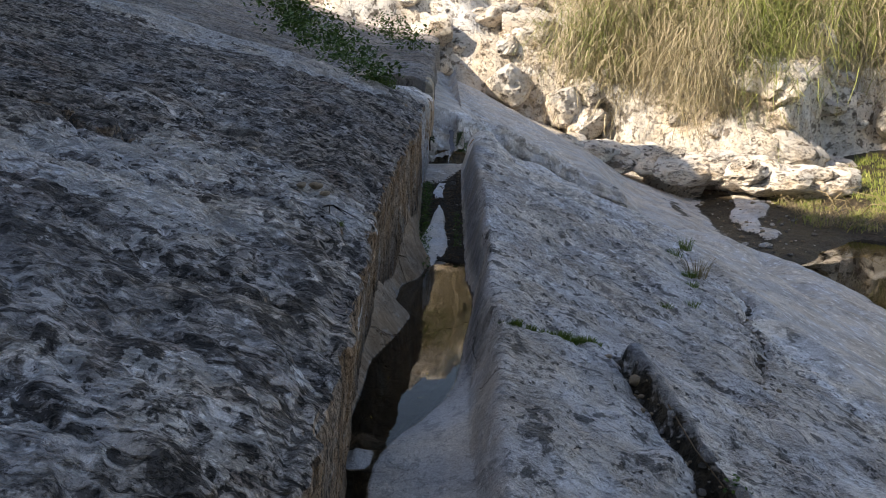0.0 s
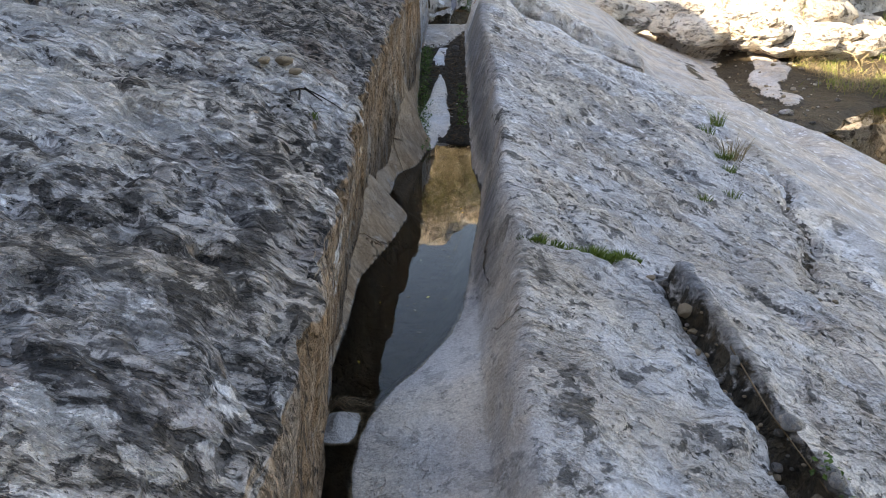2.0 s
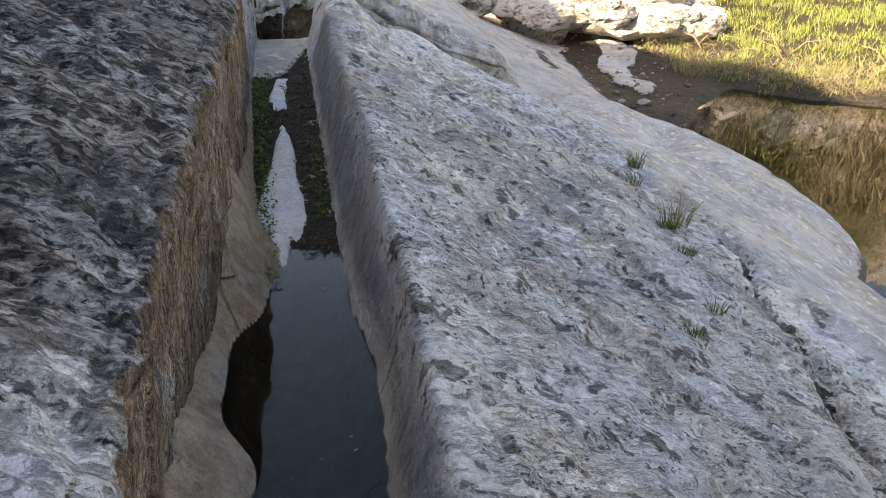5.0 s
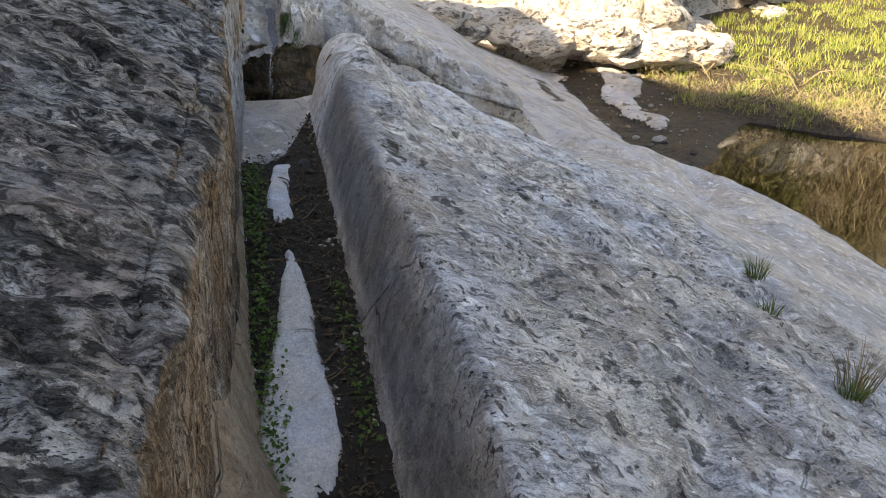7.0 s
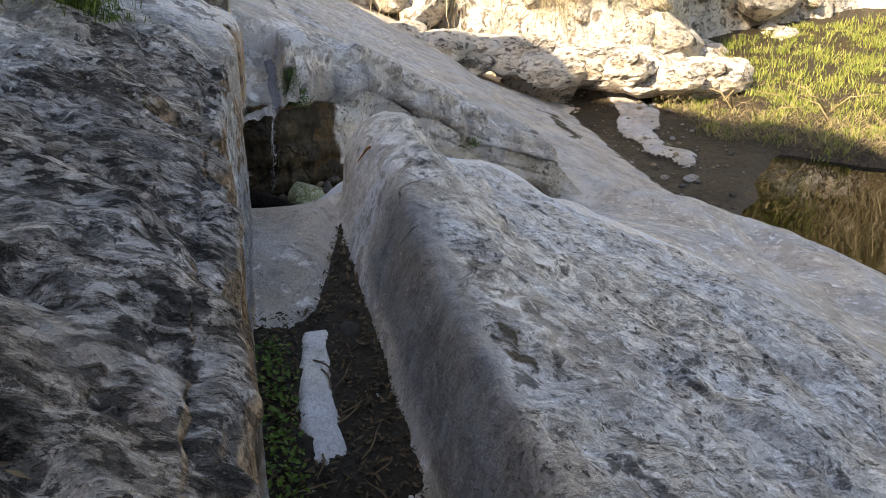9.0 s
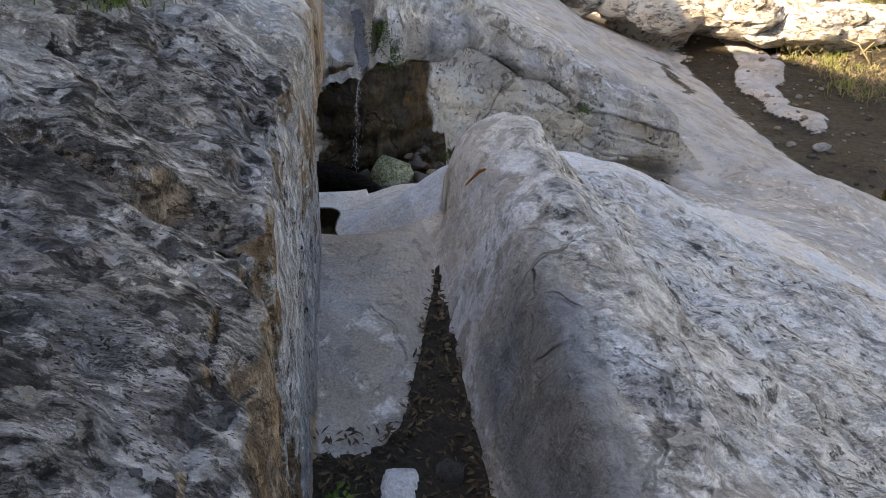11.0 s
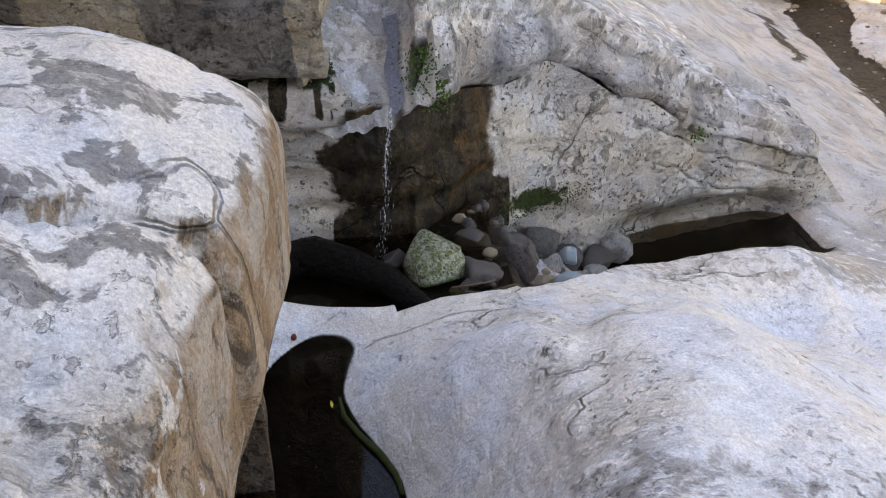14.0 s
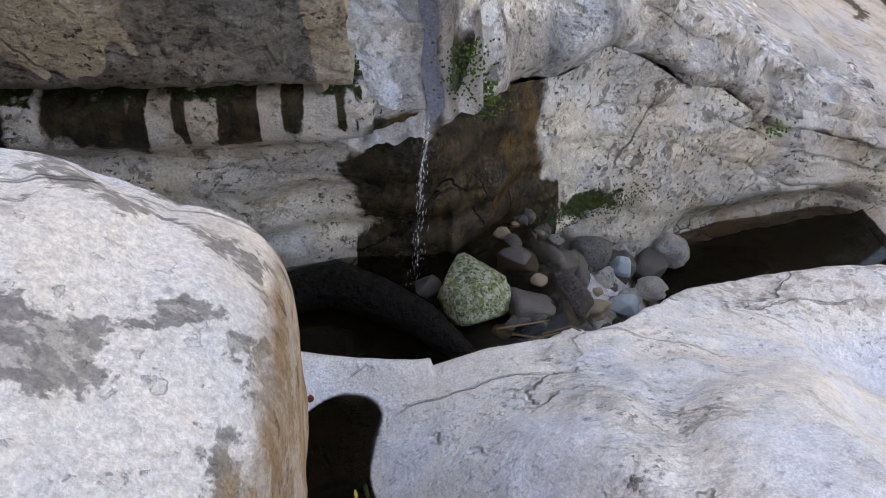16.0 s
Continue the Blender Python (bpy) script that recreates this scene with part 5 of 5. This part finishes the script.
# floating leaves
FLOATS = [(-0.161, 10.19, -0.298, 0.016, M_YELLOW), (-0.3, 10.0, -0.298, 0.008, M_LITTER), (-0.2, 9.9, -0.298, 0.008, M_LITTER), (-0.12, 3.12, -0.028, 0.012, M_LITTER), (-0.1, 2.95, -0.028, 0.009, M_LITTER)]
for k in range(26):
    y = 2.7 + 2.6 * RS.rand()
    lo, hi = float(foot_left(y)), float(foot_right(y))
    FLOATS.append((lo + (hi - lo) * (0.2 + 0.7 * RS.rand()), y, -0.028, 0.004 + 0.006 * RS.rand(), (M_LITTER, M_YELLOW)[k % 5 == 0]))
for k, (x, y, z, r, m) in enumerate(FLOATS):
    tagged(leaves_mesh("floating_leaf", [(x, y, z)], [(0.03, 0.02, 1)], [r], m, 2.4, k), "small dead leaf floating on the pool" if m == M_LITTER else "small yellow leaf floating on the pool", "leaf", "floating leaves")
roots = [[(-0.34, 2.46 + 0.02 * RS.randn(), 0.0), (-0.3 + 0.02 * RS.randn(), 2.42, 0.04 + 0.03 * RS.rand()), (-0.22 + 0.04 * RS.randn(), 2.44 + 0.03 * RS.randn(), 0.01)] for _ in range(30)]
tagged(ribbons("dead_roots", roots, [0.0015] * 30, M_TWIG), "tangle of dead roots at the pool's end", "roots")

# ---- small plants at the fall ----
for x, y, z, n, s, lab in ((0.33, 11.5, 0.45, 60, 0.018, "clover-like green plant on moss beside the fall"), (0.36, 11.52, 0.37, 60, 0.012, "bright moss tuft beside the fall"), (2.12, 12.5, -0.3, 40, 0.02, "small green plant rooted in the crack")):
    cs = [(x + 0.035 * RS.randn(), y - 0.06 + 0.02 * RS.randn(), z + 0.03 * RS.randn()) for _ in range(n)]
    tagged(leaves_mesh("crack_plant", cs, [(0.4 * RS.randn(), -1, 0.7) for _ in cs], [s] * n, M_FERN, 1.1, n), lab, "plant", kind="stuff")
fall_moss = [(0.27 + 0.05 * RS.randn(), 11.42 + 0.03 * RS.randn(), 0.36 + 0.3 * RS.rand()) for _ in range(420)]
tagged(leaves_mesh("fall_moss", fall_moss, [(-0.5 + 0.4 * RS.randn(), -1, 0.5) for _ in fall_moss], [0.012] * 420, M_FERN, 1.2, 18), "dark green moss and leaves hanging beside the fall", "moss", kind="stuff")
stone_moss = [(x, float(front(x)) - 0.11 + 0.03 * RS.randn(), -0.52 - 0.1 * (x - 1.0) + 0.045 * RS.randn()) for x in (1.0 + 0.16 * RS.randn() for _ in range(600))]
tagged(leaves_mesh("stone_moss", stone_moss, [(0.3 * RS.randn(), -0.8, 0.8) for _ in stone_moss], [0.011] * 600, M_MOSS, 1.2, 19), "dark green moss on the wall above the pool stones", "moss", kind="stuff")
moss_c = [(x, float(front(x)) - 0.03 + 0.09 + 0.012 * RS.randn(), 0.585 + 0.012 * RS.randn()) for x in (-1.0 + 0.86 * RS.rand() for _ in range(900))]
tagged(leaves_mesh("ledge_moss", moss_c, [(0.4 * RS.randn(), -0.7, 0.7) for _ in moss_c], [0.012] * 900, M_MOSS, 1.2, 8), "dark green moss hanging under the block", "moss", kind="stuff")

# ---- far bank ----


def hill_z(x, y):
    a = np.array([[x]], dtype=float), np.array([[y]], dtype=float)
    z = hill(*a)
    return float(z[0, 0])


far_meshes = [boulder_mesh("bank_boulder", 200 + k, M_FAR, 4, 0.45, 0.85, 16, True) for k in range(7)]
for k in range(210):
    x = -6 + 30 * RS.rand()
    d = -0.6 + 7 * RS.rand() ** 1.6
    y = float(hill_foot(x)) + d
    r = (0.35 + 0.9 * RS.rand() ** 2) * (1.1 if d < 2 else 0.9)
    place("bank_boulder", far_meshes[k % 7], x, y, hill_z(x, y) + 0.3 * r, r, RS.rand() * 360, 25 * RS.randn(), "sunlit cream limestone boulder on the far bank", "boulder", "boulders on the far bank", (1.3, 0.9, 0.8))
for k in range(30):
    t = k / 29
    x, y = 3.5 + 7.5 * t, 22.9 - 2.2 * t + 0.4 * RS.randn()
    place("bank_ledge", far_meshes[(k * 3) % 7], x, y, -0.6 - 0.9 * t + 0.3 * RS.rand(), 0.55 + 0.35 * RS.rand(), -20 + 25 * RS.randn(), 14 * RS.randn(), "long cream limestone ledge at the foot of the bank", "rock ledge", "ledges of the far bank", (1.5, 0.9, 0.75))


def bush_mesh(seed, hang, mat):
    rs = np.random.RandomState(seed)
    lines = []
    for k in range(620):
        p = np.array([0.75 * rs.randn(), 0.25 * rs.randn(), 0.6 * rs.randn()])
        d = np.array([0.5 * rs.randn(), -0.45 * rs.rand(), 0.35 * rs.randn()])
        n = hang * (0.15 + 0.6 * rs.rand() ** 2)
        lines.append([p, p + d * 0.5 + (0, 0, 0.1), p + d * 0.9 + 0.08 * rs.randn(3) - (0, 0, n * 0.4), p + d + 0.12 * rs.randn(3) - (0, 0, n)])
    ob = ribbons("strands", lines, [0.005 + 0.007 * rs.rand() for _ in lines], mat)
    me = ob.data
    bpy.data.objects.remove(ob)
    return me


bushes = [bush_mesh(300, 1.3, M_BRUSH), bush_mesh(301, 1.0, M_BRUSHGREEN), bush_mesh(302, 1.6, M_BRUSH), bush_mesh(303, 0.9, M_BRUSH)]
for k in range(150):
    if k >= 64:
        x, dz = 13.5 + 13 * RS.rand(), 2.2 + 9 * RS.rand()
    elif k < 44:
        x, dz = 4.6 + 6.8 * RS.rand(), 1.3 + 4.2 * RS.rand()
    else:
        x, dz = -4 + 10 * RS.rand(), 5 + 4 * RS.rand()
    ys = float(hill_foot(x)) + np.linspace(0, 14, 141)
    y = float(ys[np.argmax(hill(np.full(141, x), ys) >= dz)])
    place("hanging_bush", bushes[k % 4], x, y - 0.55, dz + 0.4, (0.8 + 0.6 * RS.rand()) * (1.35 if k >= 64 else 1.0), 25 * RS.randn(), 0, ("dry straw-coloured bush hanging down the cliff", "yellow-green bush hanging down the cliff")[k % 4 == 1], "bush", "bushes on the cliff")

# meadow, matted scrub and fallen stalks beyond the lower pool
def on_meadow(x, y):
    return y > float(bank(x)) and y < float(hill_foot(x)) + 0.3 and x > 9.0 + 0.2 * (y - 17) + 0.35 * math.sin(3 * y)


lines, dry = [], []
clumps = [(9.0 + 13 * RS.rand(), 12 + 13 * RS.rand(), 0.12 + 0.4 * RS.rand() ** 2, RS.rand()) for _ in range(900)]
for cx, cy, cr, tone in clumps:
    if not on_meadow(cx, cy):
        continue
    for k in range(int(26 + 40 * cr)):
        x, y = cx + cr * RS.randn() * 0.6, cy + cr * RS.randn() * 0.6
        z, h = gz(x, y), (0.06 + 0.16 * RS.rand()) * (0.6 + 0.9 * tone)
        o = np.array([RS.randn(), RS.randn(), 0]) * 0.11
        lines.append([(x, y, z - 0.02), np.array([x, y, z + 0.7 * h]) + 0.4 * o, np.array([x, y, z + h * (0.5 + 0.5 * RS.rand())]) + o])
for k in range(9000):
    x = 9.2 + 10 * RS.rand()
    y = float(bank(x)) + 0.05 + (2.4 if k % 3 else 5.5) * RS.rand() ** 1.4
    if y > float(hill_foot(x)):
        continue
    z, a = gz(x, y) + 0.3 * RS.rand() ** 2, RS.rand() * math.tau
    n = 0.12 + 0.4 * RS.rand() ** 2
    d = np.array([math.cos(a), math.sin(a), 0.0]) * n
    p = np.array([x, y, z])
    dry.append([p - (0, 0, 0.02), p + 0.5 * d + (0, 0, 0.10 * RS.rand()), p + d + (0, 0, 0.14 * RS.randn() * n)])
tagged(ribbons("meadow_grass", lines, [0.005 + 0.008 * RS.rand() for _ in lines], M_MEADOW), "bright green sunlit grass clumps beyond the lower pool", "grass", kind="stuff")
tagged(ribbons("dry_reeds", dry, [0.004 + 0.004 * RS.rand() for _ in dry], M_DRYGRASS), "matted dry reeds and twigs on the lower pool's bank", "reeds", kind="stuff")
mud_meshes = [boulder_mesh("mud_pebble", 500 + k, (M_GREYSTONE, M_BROWNSTONE, M_STONE)[k % 3], 2, 0.3, 0.6, 4) for k in range(6)]
for k in range(140):
    y = 14.2 + 8 * RS.rand()
    x = float(mud_edge(y)) + 0.1 + 2.6 * RS.rand()
    r = 0.02 + 0.06 * RS.rand() ** 3
    place("mud_pebble", mud_meshes[k % 6], x, y, gz(x, y) + 0.3 * r, r, RS.rand() * 360, 0, "small stone lying on the brown mud flat", "stone", "stones on the mud flat")
place("mud_stone", boulder_mesh("mud_stone", 510, M_STONE, 3, 0.25, 0.45, 5), 7.05, 15.75, gz(7.05, 15.75) + 0.02, 0.17, 30, 0, "flat pale stone lying on the brown mud flat", "stone", "", (1.2, 0.7, 0.8))
for k in range(34):
    x, y = 9.4 + 9 * RS.rand(), 0
    y = 17.4 - 0.93 * (x - 9.7) + 1.5 + 2.5 * RS.rand()
    z, a = gz(x, y), RS.rand() * math.tau
    tagged(tube("dead_stalk", [(x, y, z), (x + 0.35 * math.cos(a), y + 0.3 * math.sin(a), z + 0.35), (x + 0.9 * math.cos(a), y + 0.8 * math.sin(a), z + 0.45)], [0.02, 0.014, 0.006], M_DRYGRASS, None, 6), "fallen pale dead stalk on the grassy bank", "stalk", "dead stalks on the bank")
